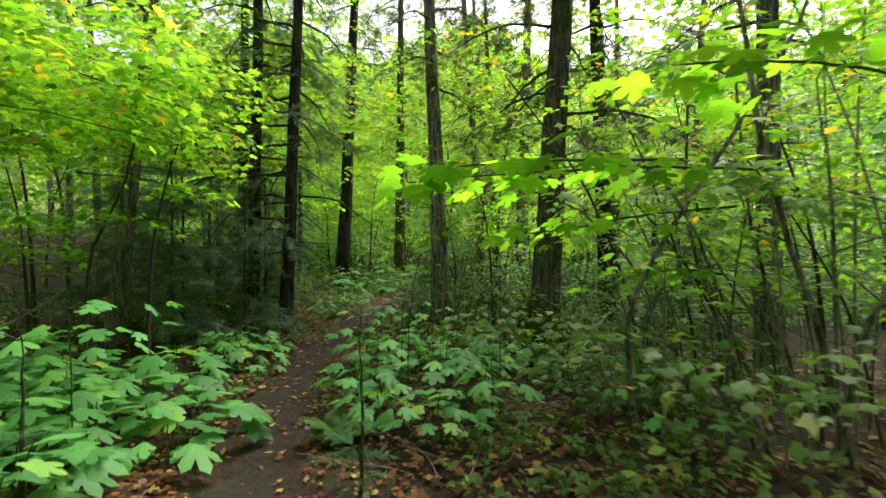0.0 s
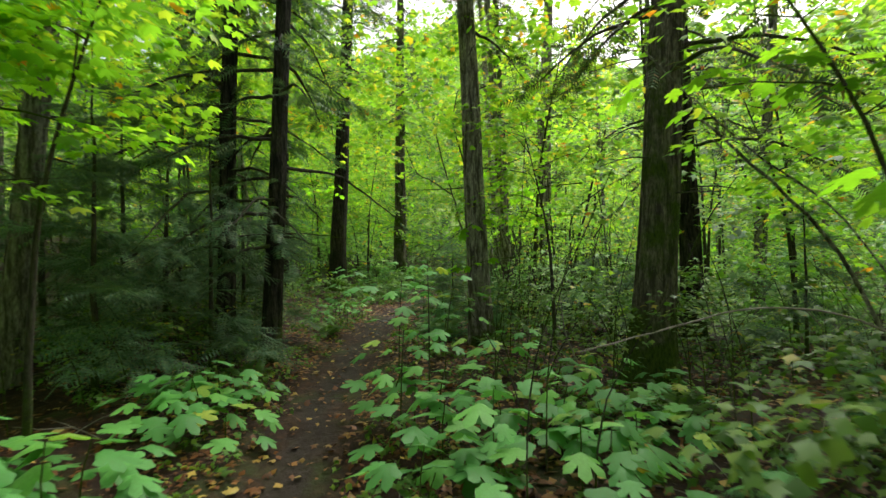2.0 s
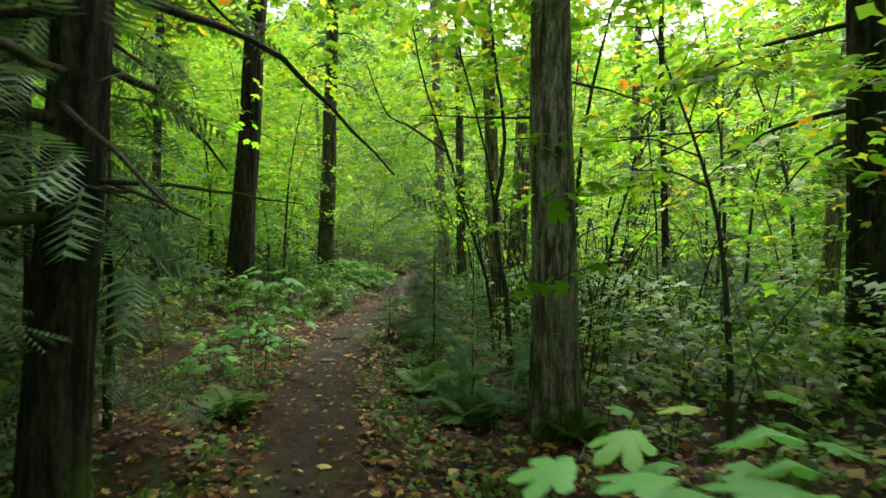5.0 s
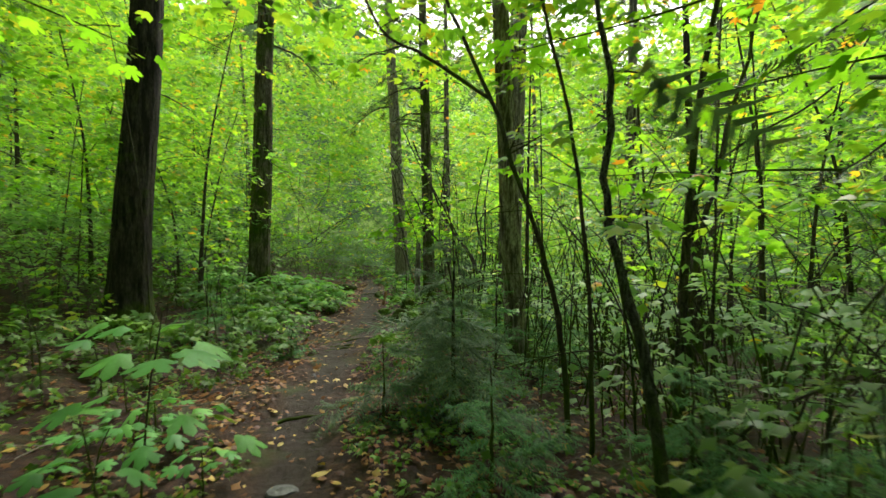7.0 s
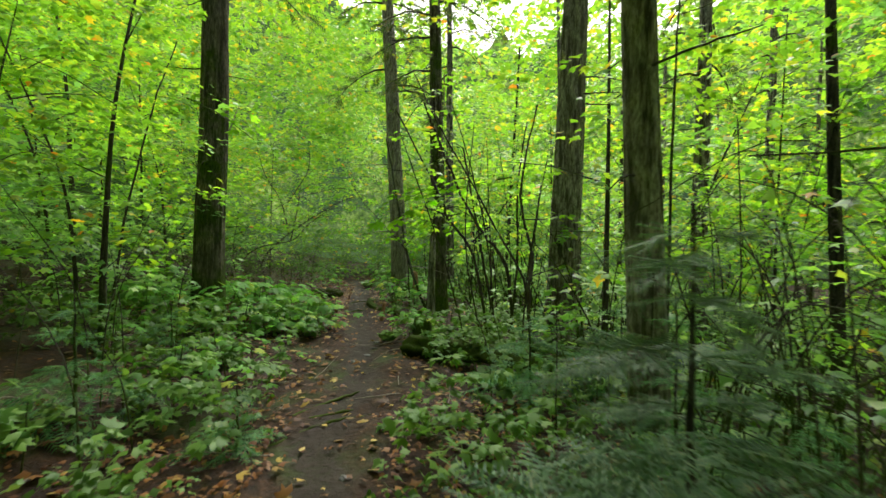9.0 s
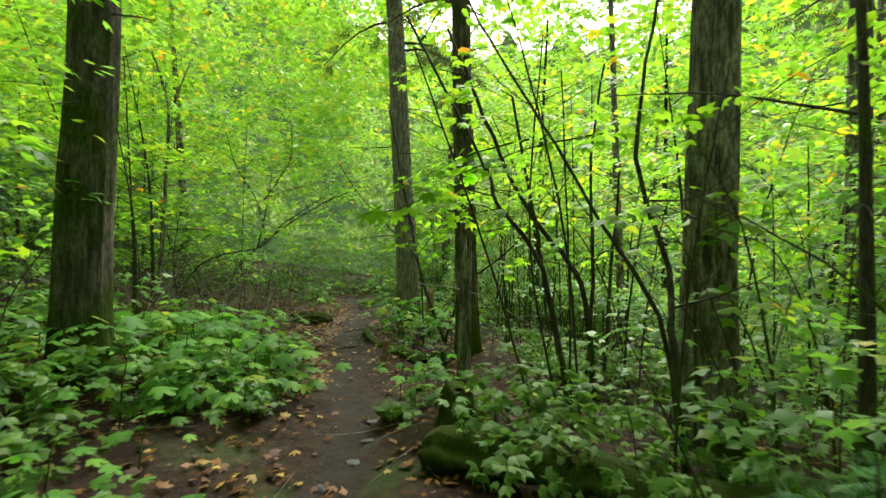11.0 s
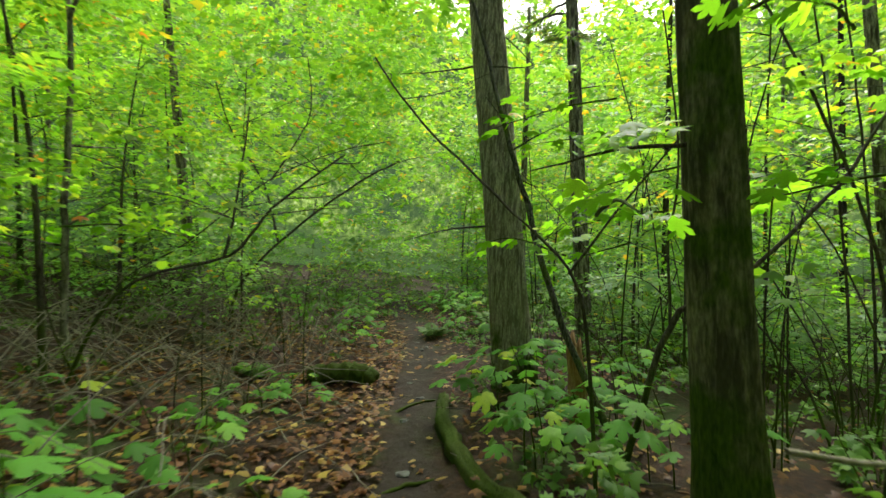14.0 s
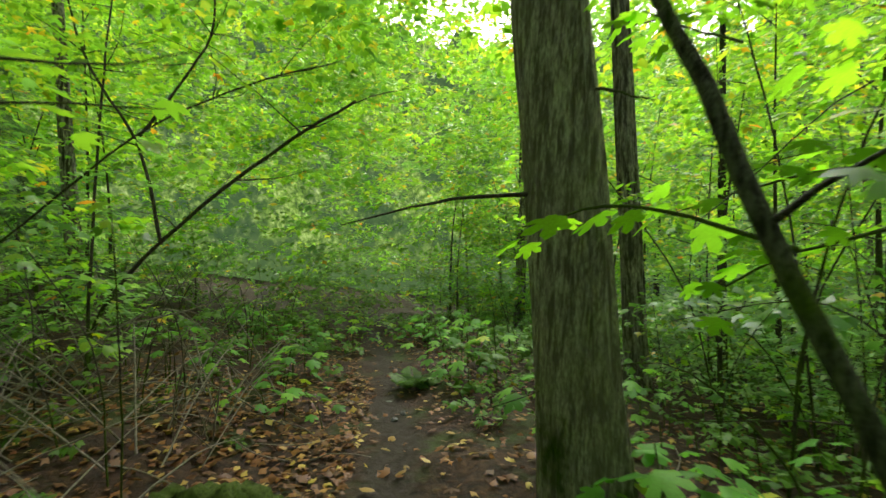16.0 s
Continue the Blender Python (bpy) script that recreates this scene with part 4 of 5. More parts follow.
hanging_branch([(3.0, 21.3, 1.4), (2.7, 21.5, 1.3), (2.4, 21.6, 1.15)], 73, 0.13, 10, 0.8)
hanging_branch([(-3.6, 4.6, 3.2), (-2.8, 4.4, 2.9), (-1.9, 4.4, 2.6)], 74, 0.12, 30, 1.6)
hanging_branch([(-3.8, 3.6, 2.6), (-3.0, 3.6, 2.5), (-2.1, 3.7, 2.25)], 75, 0.12, 30, 1.6)
hanging_branch([(-4.0, 5.2, 2.3), (-3.2, 5.2, 2.2), (-2.5, 5.3, 2.0)], 76, 0.12, 26, 1.6)
hanging_branch([(-1.9, 17.6, 3.0), (-1.5, 17.0, 2.7), (-1.2, 16.6, 2.4)], 77, 0.13, 12, 1.0)
hanging_branch([(-1.6, 22.4, 1.6), (-1.1, 22.2, 1.6), (-0.6, 22.0, 1.5)], 78, 0.14, 14, 1.0)
hanging_branch([(1.7, 18.4, 2.15), (1.1, 18.0, 1.85), (0.62, 17.72, 1.65), (0.42, 17.6, 1.6)], 80, 0.19, 12, 0.6)
hanging_branch([(2.2, 17.1, 2.3), (1.6, 17.2, 2.15), (1.1, 17.4, 1.95)], 101, 0.15, 16, 1.2)
hanging_branch([(3.2, 20.6, 2.0), (2.7, 20.7, 1.9), (2.2, 20.9, 1.75)], 102, 0.15, 20, 1.4)
hanging_branch([(3.6, 21.6, 1.7), (3.1, 21.7, 1.65), (2.6, 21.9, 1.5)], 103, 0.15, 20, 1.4)
hanging_branch([(3.1, 19.2, 1.7), (2.7, 19.4, 1.65), (2.3, 19.9, 1.5)], 104, 0.14, 18, 1.3)
hanging_branch([(3.6, 22.4, 2.6), (3.0, 22.2, 2.5), (2.4, 21.9, 2.35)], 105, 0.15, 22, 1.5)
hanging_branch([(0.9, 10.6, 2.9), (0.4, 10.9, 2.75), (-0.2, 11.2, 2.6)], 106, 0.14, 22, 1.5)
hanging_branch([(1.6, 9.4, 2.3), (1.1, 9.9, 2.3), (0.6, 10.4, 2.2)], 107, 0.14, 22, 1.5)
hanging_branch([(2.0, 10.6, 1.9), (1.5, 10.9, 1.9), (0.9, 11.2, 1.8)], 108, 0.14, 22, 1.5)
hanging_branch([(-3.6, 10.9, 2.6), (-3.1, 11.3, 2.6), (-2.4, 11.8, 2.5)], 109, 0.12, 24, 1.5)

# ---- bare and leafy stems ----


def shrub(name, stems, label, group="", mat=None, leaves=60, leaf=0.11, seed=0, r=0.02, twigs=4):
    """Several stems from one stool; the thin leaves sit on the upper halves."""
    rng = np.random.default_rng(seed)
    base = np.array(stems[0][0])
    base[2] = gz(base[0], base[1])
    t = thing(name, *base, label, "shrub", group)
    rows = []
    for k, pts in enumerate(stems):
        rel = [np.array(p) - base for p in pts]
        rr = r * (1 if k == 0 else rng.uniform(0.45, 0.9))
        part("stem", raw_mesh("stem", *stem_arrays(rel, rr, rr * 0.45, 8, seed + k), mat or M_TWIG, True), t)
        line = smooth_line(rel, 6)
        for q in range(twigs):
            p = line[int(len(line) * rng.uniform(0.35, 0.98))]
            a, ln = rng.random() * 6.28, rng.uniform(0.25, 0.8)
            e = p + np.array((-math.sin(a) * ln, math.cos(a) * ln, ln * rng.uniform(0.1, 0.6)))
            part("twig", raw_mesh("twig", *stem_arrays([p, (p + e) / 2 + rng.normal(0, 0.03, 3), e], rr * 0.3 + 0.001, 0.0015, 4, seed + 50 + 13 * k + q), mat or M_TWIG, True), t)
            if leaves and e[2] > 1.2:
                rows.append(leaf_spray(rng, tuple(p + (e - p) * 0.4), a, 0.5, max(4, leaves // twigs), leaf))
    if rows:
        rows = clear_local(stack(rows), base[0], base[1], 0.7)
        if len(rows[0]):
            tagged(part("leaves", raw_mesh("leaves", *scatter(LEAF_MAPLE, *rows), M_MAPLE), t), kind="stuff")
    return t


VINE = "vine maple with several slender crossing dark stems"
shrub("vine_maple", [[(2.62, 2.95, -0.1), (2.33, 2.9, 0.98), (2.06, 2.9, 1.89), (1.89, 2.9, 2.95), (1.8, 2.9, 4.0)], [(2.5, 2.95, -0.1), (2.2, 3.0, 0.7), (1.9, 3.2, 1.3), (1.5, 3.3, 2.0)], [(1.45, 3.4, -0.1), (1.25, 3.1, 0.66), (1.33, 3.03, 1.23), (2.0, 2.97, 2.33), (2.31, 2.9, 2.94), (2.6, 2.9, 3.8)], [(2.5, 2.95, -0.1), (2.6, 2.9, 0.69), (2.85, 2.9, 1.3), (3.3, 2.9, 2.4)], [(2.55, 3.25, -0.1), (2.47, 3.3, 0.6), (2.2, 3.3, 1.56), (2.1, 3.3, 2.6)], [(2.3, 3.2, -0.1), (2.05, 3.4, 0.8), (1.9, 3.6, 1.7), (1.95, 3.6, 2.9)], [(2.7, 3.3, -0.1), (2.75, 3.5, 0.9), (2.6, 3.6, 2.0)]], VINE, seed=81, r=0.026, mat=M_BARK)
shrub("vine_maple", [[(1.9, 16.0, -0.1), (1.85, 16.08, 0.74), (2.02, 16.26, 1.2), (2.0, 16.52, 1.98), (2.3, 16.64, 3.21)], [(1.9, 16.05, 0.2), (1.85, 16.19, 0.93), (1.61, 16.45, 1.53), (1.35, 16.72, 2.19), (1.01, 17.02, 2.95), (0.8, 17.3, 3.6)]], VINE, seed=82, r=0.026)
shrub("vine_maple", [[(1.85, 17.0, -0.1), (1.65, 17.14, 1.17), (1.31, 17.28, 1.7), (1.21, 17.32, 2.01), (0.64, 17.55, 3.15)], [(1.48, 16.9, -0.1), (1.17, 17.02, 1.09), (0.9, 17.13, 1.91), (0.59, 17.25, 2.8)], [(1.9, 17.1, -0.1), (1.95, 17.2, 1.2), (1.85, 17.2, 2.8)], [(1.75, 17.0, -0.1), (1.5, 17.1, 1.4), (1.6, 17.1, 3.0)]], VINE, seed=83, r=0.022)
shrub("vine_maple", [[(2.66, 17.7, -0.15), (2.57, 17.82, 1.01), (2.28, 17.99, 1.48), (2.0, 18.15, 1.98), (1.66, 18.32, 2.84), (1.4, 18.5, 3.6)], [(2.47, 17.9, -0.15), (2.27, 17.95, 0.94), (2.11, 17.99, 1.73), (1.89, 18.03, 2.83)], [(2.7, 17.9, -0.15), (2.95, 18.1, 1.0), (3.0, 18.2, 2.36), (3.12, 18.14, 3.4)], [(2.9, 17.9, -0.2), (3.3, 18.2, 1.2), (3.6, 18.4, 2.4)]], "vine maple with thick black mossy stems", seed=84, r=0.031)
shrub("vine_maple", [[(2.25, 20.4, -0.1), (2.06, 20.82, 0.78), (1.93, 21.25, 1.9), (1.87, 21.5, 2.6), (1.78, 21.9, 3.7)]], "leaning black stem speckled with lichen and moss", seed=85, r=0.030, mat=M_BARK_LICHEN)
shrub("young_tree", [[(1.75, 20.0, -0.1), (1.70, 19.99, 0.815), (1.61, 20.02, 1.24), (1.276, 20.2, 1.65), (0.875, 20.45, 2.16), (0.7, 20.6, 2.5)], [(1.61, 20.02, 1.22), (1.88, 19.9, 1.6), (2.16, 19.77, 1.96), (2.4, 19.7, 2.3)]], "thin forked dark young maple", seed=96, r=0.011, twigs=2)
shrub("vine_maple", [[(2.2, 20.4, -0.1), (2.43, 20.22, 0.88), (2.72, 20.1, 1.07), (3.4, 19.9, 1.7), (3.9, 19.8, 2.4)], [(2.43, 20.22, 0.86), (2.42, 20.21, 1.38), (2.48, 20.18, 1.9), (2.4, 20.2, 2.8)]], VINE, seed=86, r=0.022)
shrub("vine_maple", [[(-0.75, 25.55, -0.1), (-0.63, 25.46, 0.81), (-0.01, 24.94, 1.51), (0.89, 24.33, 2.2), (1.49, 23.83, 2.51)], [(-2.9, 26.0, 0.3), (-2.05, 25.71, 1.1), (-1.24, 25.21, 1.52), (-0.12, 24.59, 2.33), (0.73, 24.08, 2.64), (1.35, 23.66, 2.72)], [(-0.02, 25.0, 1.49), (-0.21, 25.04, 2.35), (-0.61, 25.15, 3.04), (-0.84, 25.2, 3.8)], [(-0.1, 24.6, 2.33), (0.2, 24.6, 2.8), (0.44, 24.57, 3.31), (0.4, 24.5, 4.0)]], "spreading bush with curving bare dark branches", seed=87, r=0.022, twigs=11, leaves=40)
shrub("young_tree", [[(-1.7, 22.8, -0.1), (-1.69, 22.7, 0.9), (-1.66, 22.66, 1.8), (-1.6, 22.63, 3.41), (-1.85, 22.67, 4.37)], [(-1.6, 22.63, 3.38), (-1.45, 22.55, 3.8), (-1.29, 22.52, 4.3)]], "forked young tree with a thin grey stem", seed=88, r=0.035, mat=M_BARK)
shrub("bush", [[(-1.6, 22.1, 0.0), (-1.1, 22.04, 1.06), (-0.26, 21.79, 1.35), (0.07, 21.68, 1.71), (0.6, 21.5, 2.1)], [(-0.3, 21.8, 1.33), (-0.2, 21.8, 1.8), (-0.1, 21.8, 2.5)], [(-1.2, 22.0, 0.1), (-1.4, 21.7, 1.0), (-1.3, 21.5, 1.9)]], "straggling bush with thin dark branches", seed=89, r=0.016, twigs=11)
shrub("young_tree", [[(0.33, 11.35, -0.1), (0.27, 11.33, 0.6), (0.1, 11.28, 1.2), (-0.08, 11.26, 1.62), (-0.26, 11.46, 2.38), (-0.47, 11.83, 3.25), (-0.6, 12.0, 4.0)], [(-0.25, 11.45, 2.36), (-0.64, 11.65, 2.66), (-0.95, 11.77, 2.86), (-1.2, 11.9, 3.5)]], "crooked forked young tree with a dark stem", seed=90, r=0.022)
shrub("young_tree", [[(0.14, 10.25, -0.1), (0.13, 10.38, 0.67), (0.08, 10.55, 1.23), (0.10, 10.69, 1.64), (0.22, 10.81, 2.32), (0.22, 10.96, 2.9), (0.1, 11.1, 3.9)]], "slender curved dark stem with lichen", seed=91, r=0.032, mat=M_BARK_LICHEN)
shrub("vine_maple", [[(2.25, 12.1, -0.2), (2.3, 12.06, 1.13), (2.63, 11.95, 2.59), (2.89, 11.86, 3.71)], [(2.25, 12.05, 0.2), (2.16, 11.91, 1.13), (2.2, 11.9, 1.94), (2.6, 11.75, 2.38), (3.35, 11.47, 2.87), (3.8, 11.3, 3.57)], [(2.3, 12.1, 0.0), (2.6, 12.2, 1.2), (3.0, 12.3, 1.9)], [(2.2, 12.1, 0.0), (1.9, 12.2, 1.3), (1.8, 12.3, 2.8)]], "clump of vine maple stems spreading from one foot", seed=92, r=0.035)
shrub("young_tree", [[(0.3, 11.05, -0.1), (0.29, 11.06, 0.91), (0.17, 11.09, 2.01), (-0.02, 11.14, 2.82), (-0.24, 11.2, 3.7), (-0.14, 11.19, 4.3)]], "thin crooked dark stem", seed=93, r=0.018)
shrub("young_tree", [[(-3.75, 4.95, -0.1), (-3.66, 4.92, 1.22), (-3.5, 4.92, 1.7), (-3.22, 4.91, 2.32), (-3.1, 4.91, 3.3)]], "thin dark curved maple stem", seed=94, r=0.02)
shrub("vine_maple", [[(2.9, 5.6, -0.1), (2.59, 5.52, 0.46), (2.18, 5.52, 1.26), (1.58, 5.52, 1.88), (1.1, 5.4, 2.2)], [(3.9, 6.15, 0.0), (3.55, 6.01, 0.34), (2.27, 5.58, 1.5), (1.25, 5.15, 1.96), (0.35, 4.9, 2.6)]], "arching slender maple stems", seed=95, r=0.018, mat=M_BARK)

rng_v = np.random.default_rng(4)
for i in range(26):
    x, y = rng_v.uniform(1.5, 3.4), rng_v.uniform(2.6, 4.6)
    a, b, h = rng_v.normal(0, 0.5), rng_v.normal(0, 0.3), rng_v.uniform(1.2, 3.4)
    shrub("thicket_stem", [[(x, y, gz(x, y) - 0.1), (x + 0.15 * a, y + 0.2 * b, h * 0.35), (x + 0.5 * a, y + 0.6 * b, h * 0.7), (x + a, y + b, h)]], "thin grey-brown stem of the thicket with sparse leaves", "thicket stems", seed=2600 + 20 * i, r=rng_v.uniform(0.005, 0.015), leaves=36, twigs=6, mat=(M_BARK, M_PALETWIG, M_TWIG)[i % 3])

# thin upright stems of the thicket
rng_s = np.random.default_rng(66)
for i in range(46):
    y = rng_s.uniform(8.5, 27)
    u = rng_s.choice([1, 1, 1, -1]) * rng_s.uniform(1.9, 5.0)
    x = float(trail_x(y)) + u
    a, b, h = rng_s.normal(0, 0.5), rng_s.normal(0, 0.4), rng_s.uniform(2.2, 4.2)
    shrub("thicket_stem", [[(x, y, gz(x, y) - 0.1), (x + 0.2 * a, y + 0.2 * b, h * 0.4), (x + 0.6 * a, y + 0.6 * b, h * 0.75), (x + a, y + b, h)]], "thin dark stem of the thicket with sparse leaves", "thicket stems", seed=1200 + 20 * i, r=rng_s.uniform(0.007, 0.016), leaves=40)

# ---- bare twigs, snags, logs ----


def twig(points, r, label, seed, forks=4):
    t = thing("bare_twig", *points[0], label, "twig", "bare twigs")
    rng = np.random.default_rng(seed)
    rel = [np.array(p) - np.array(points[0]) for p in points]
    part("stem", raw_mesh("stem", *stem_arrays(rel, r, r * 0.4, 5, seed), M_PALETWIG, True), t)
    line = smooth_line(rel, 6)
    for k in range(forks):
        p = line[int(rng.uniform(0.2, 0.95) * (len(line) - 1))]
        e = p + rng.normal(0, 0.13, 3) + (0, 0, 0.08)
        part("fork", raw_mesh("fork", *stem_arrays([p, (p + e) / 2 + rng.normal(0, 0.01, 3), e], r * 0.5, r * 0.2, 4, seed + k), M_PALETWIG, True), t)


twig([(1.45, 3.75, 0.0), (1.3, 3.72, 0.6), (1.08, 3.71, 0.83), (0.75, 3.8, 1.06), (0.43, 3.88, 1.1), (0.1, 3.85, 1.04), (-0.25, 3.8, 0.97)], 0.006, "pale bare dead twig arching over the seedlings", 1, 5)
twig([(-3.2, 2.4, 0.3), (-2.4, 2.2, 0.9), (-1.95, 2.15, 1.12), (-1.7, 2.12, 1.26)], 0.006, "pale bare twig among maple leaves", 2)
twig([(0.75, 6.6, 0.0), (0.5, 6.5, 0.5), (0.42, 6.45, 0.9)], 0.007, "pale bare dead twig", 3)
twig([(-1.6, 24.5, 0.5), (-0.8, 24.25, 0.72), (-0.27, 24.07, 0.86), (0.37, 23.85, 1.0), (0.62, 23.76, 1.11)], 0.008, "bare branch leaning over the bank", 4)
twig([(2.6, 16.0, 0.5), (2.2, 15.6, 1.15), (2.9, 15.9, 1.32), (3.9, 16.4, 1.5)], 0.006, "pale bare twig before the grooved trunk", 5)
twig([(1.05, 18.4, 1.0), (1.6, 18.2, 0.9), (2.2, 18.0, 0.55), (2.7, 17.8, 0.3)], 0.006, "bare twig across the thicket", 6)
twig([(-1.7, 22.3, 0.1), (-1.25, 22.0, 0.5), (-1.0, 21.9, 0.85)], 0.012, "bleached dead branch on the bank", 7)
twig([(-1.9, 21.7, 0.1), (-1.2, 21.9, 0.45), (-0.7, 22.3, 0.75)], 0.014, "bleached dead branch on the bank", 8)
twig([(-1.5, 23.3, 0.2), (-1.1, 23.0, 0.7), (-0.9, 22.8, 1.0)], 0.010, "bleached dead branch on the bank", 9)


def log(points, r, label, seed):
    line = smooth_line(points, 7)
    rng = np.random.default_rng(seed)
    t = np.linspace(0, 1, len(line))
    rad = r * (1 - 0.35 * t)
    rad[0] *= 0.6
    rad[-1] *= 0.5
    line[1:-1] += rng.normal(0, 0.012, (len(line) - 2, 3))
    v, f = tube(line, rad, 18, 0.17, seed, 1)
    bm_me = raw_mesh("fallen_log", v, f, M_LOG, True)
    return tagged(new("fallen_log", bm_me), label, "log", "fallen logs")


log([(1.42, 19.15, 0.03), (1.36, 19.6, 0.06), (1.22, 20.3, 0.04), (1.3, 21.3, 0.03), (1.55, 22.2, -0.02)], 0.075, "mossy fallen log lying along the trail edge", 1)
log([(0.52, 16.72, 0.10), (0.9, 16.3, 0.13), (1.42, 15.8, 0.09), (2.1, 15.35, 0.0)], 0.135, "mossy rotting log on the forest floor", 2)
log([(-1.9, 23.9, 0.25), (-1.0, 23.6, 0.16), (-0.3, 23.4, 0.10)], 0.13, "dark rotting log on the bank", 3)
log([(0.35, 23.1, 0.02), (0.75, 22.9, 0.10), (1.0, 22.75, 0.02)], 0.12, "green moss-covered log end beside the trail", 4)
log([(-3.0, 15.0, 0.16), (-2.7, 14.75, 0.10), (-2.3, 14.7, 0.02)], 0.09, "dark root spreading from the trunk", 5)


def snag(x, y, r, height, mat, label, seed, lean=(0, 0)):
    """A broken stem with a splintered top."""
    rng = np.random.default_rng(seed)
    sides, n = 14, 12
    ang = np.arange(sides) * 2 * math.pi / sides
    top = height * (1 - 0.22 * rng.random(sides))
    v = []
    for k in range(n):
        f = k / (n - 1)
        rr = r * (1.25 - 0.45 * f) * (1 + rng.normal(0, 0.05, sides))
        v.append(np.c_[lean[0] * f + rr * np.cos(ang), lean[1] * f + rr * np.sin(ang), top * f - 0.1 * (k == 0)])
    v.append(np.c_[lean[0] + r * 0.35 * np.cos(ang), lean[1] + r * 0.35 * np.sin(ang), np.full(sides, height * 0.8)])
    i, j = np.meshgrid(np.arange(n), np.arange(sides), indexing="ij")
    k = (j + 1) % sides
    f = np.stack([i * sides + j, i * sides + k, (i + 1) * sides + k, (i + 1) * sides + j], -1).reshape(-1, 4)
    ob = tagged(new("snag", raw_mesh("snag", np.concatenate(v), f, mat)), label, "dead stem")
    ob.location = (x, y, gz(x, y))
    return ob


snag(2.2, 20.85, 0.065, 0.78, M_WOOD, "broken orange-brown splintered stump", 1, (-0.03, 0.05))
snag(1.30, 17.83, 0.055, 1.48, M_BARK, "grey broken dead stem standing upright", 2, (0.03, 0.02))
snag(0.86, 17.0, 0.13, 0.34, M_LOG, "low rotten mossy stump with a torn rim", 5, (0.02, 0.03))
snag(0.95, 19.2, 0.03, 0.35, M_WOOD, "short splintered stub at the log", 4, (0.05, 0.0))


def rock(x, y, sx, sy, sz, seed):
    rng = np.random.default_rng(seed)
    bm = bmesh.new()
    bmesh.ops.create_icosphere(bm, subdivisions=2, radius=1)
    for v in bm.verts:
        v.co *= 1 + 0.14 * rng.normal()
        v.co.x, v.co.y, v.co.z = v.co.x * sx, v.co.y * sy, v.co.z * sz
    me = bpy.data.meshes.new("stone")
    bm.to_mesh(me)
    bm.free()
    me.materials.append(M_STONE)
    ob = tagged(new("stone", me), "small flat grey stone set in the trail", "stone", "stones in the trail")
    ob.location = (x, y, gz(x, y) + sz * 0.15)


rock(-1.6, 11.3, 0.085, 0.07, 0.03, 1)
rng_r = np.random.default_rng(12)
for i in range(14):
    y = rng_r.uniform(10, 26)
    rock(float(trail_x(y)) + rng_r.normal(0, 0.18), y, rng_r.uniform(0.02, 0.05), rng_r.uniform(0.02, 0.045), rng_r.uniform(0.012, 0.025), 20 + i)
for i, (y, w) in enumerate([(14.7, 0.5), (15.15, 0.3), (15.3, 0.45), (20.6, 0.3), (21.9, 0.35), (12.5, 0.25)]):
    x = float(trail_x(y))
    pts = [(x - w, y - 0.15, gz(x - w, y - 0.15) - 0.02), (x - 0.1, y, gz(x, y) + 0.012), (x + 0.15, y + 0.1, gz(x, y) + 0.01), (x + w, y + 0.2, gz(x + w, y + 0.2) - 0.03)]
    tagged(new("root", raw_mesh("root", *stem_arrays([(p[0], p[1] + 0.12 * math.sin(3 * i + k), p[2]) for k, p in enumerate(pts)], 0.016, 0.007, 7, 700 + i), M_TWIG, True)), "dark bare tree root crossing the dirt trail", "root", "roots across the trail")

# ---- ferns ----


def frond_mesh(seed, length):
    rng = np.random.default_rng(seed)
    n = 34
    t = np.repeat(np.linspace(0.12, 1, n // 2), 2)
    s = np.tile([-1, 1], n // 2)
    pos = np.c_[np.zeros(n), t * length * 0.9, 0.35 * length * (t - t ** 2) * 1.6]
    size = length * 0.34 * np.sin(np.pi * np.clip(t * 0.9 + 0.12, 0, 1)) + 0.02
    v, f = scatter((LEAF_OVAL[0] * (0.55, 1, 1), LEAF_OVAL[1]), pos, size, -s * 1.25, 0.15 + rng.normal(0, 0.08, n))
    return raw_mesh("frond", v, f, M_FERN)


FRONDS = [frond_mesh(i, 1.0) for i in range(3)]


def fern(x, y, size, seed):
    rng = np.random.default_rng(seed)
    t = thing("fern", x, y, gz(x, y), "green sword fern with arching fronds on the forest floor", "fern", "ferns")
    for k in range(9):
        b = part("frond", FRONDS[k % 3], t)
        b.rotation_euler = (0.45 + rng.normal(0, 0.15), rng.normal(0, 0.1), k * 0.7 + rng.normal(0, 0.2))
        q = size * rng.uniform(0.7, 1.1)
        b.scale = (q, q, q)


for i, (x, y, q) in enumerate([(-0.75, 3.5, 0.4), (-0.75, 10.2, 0.4), (-0.45, 10.0, 0.42), (-0.55, 9.3, 0.45), (0.1, 8.9, 0.4), (-2.3, 9.6, 0.35), (0.55, 17.5, 0.3), (1.0, 15.3, 0.4), (-1.5, 16.4, 0.35), (1.6, 19.3, 0.35), (-0.2, 22.9, 0.3), (2.3, 25.3, 0.4), (1.2, 5.9, 0.35), (-2.6, 7.2, 0.3)]):
    fern(x, y, q, 1500 + i)

# ---- low growth and litter ----
rng_g = np.random.default_rng(21)


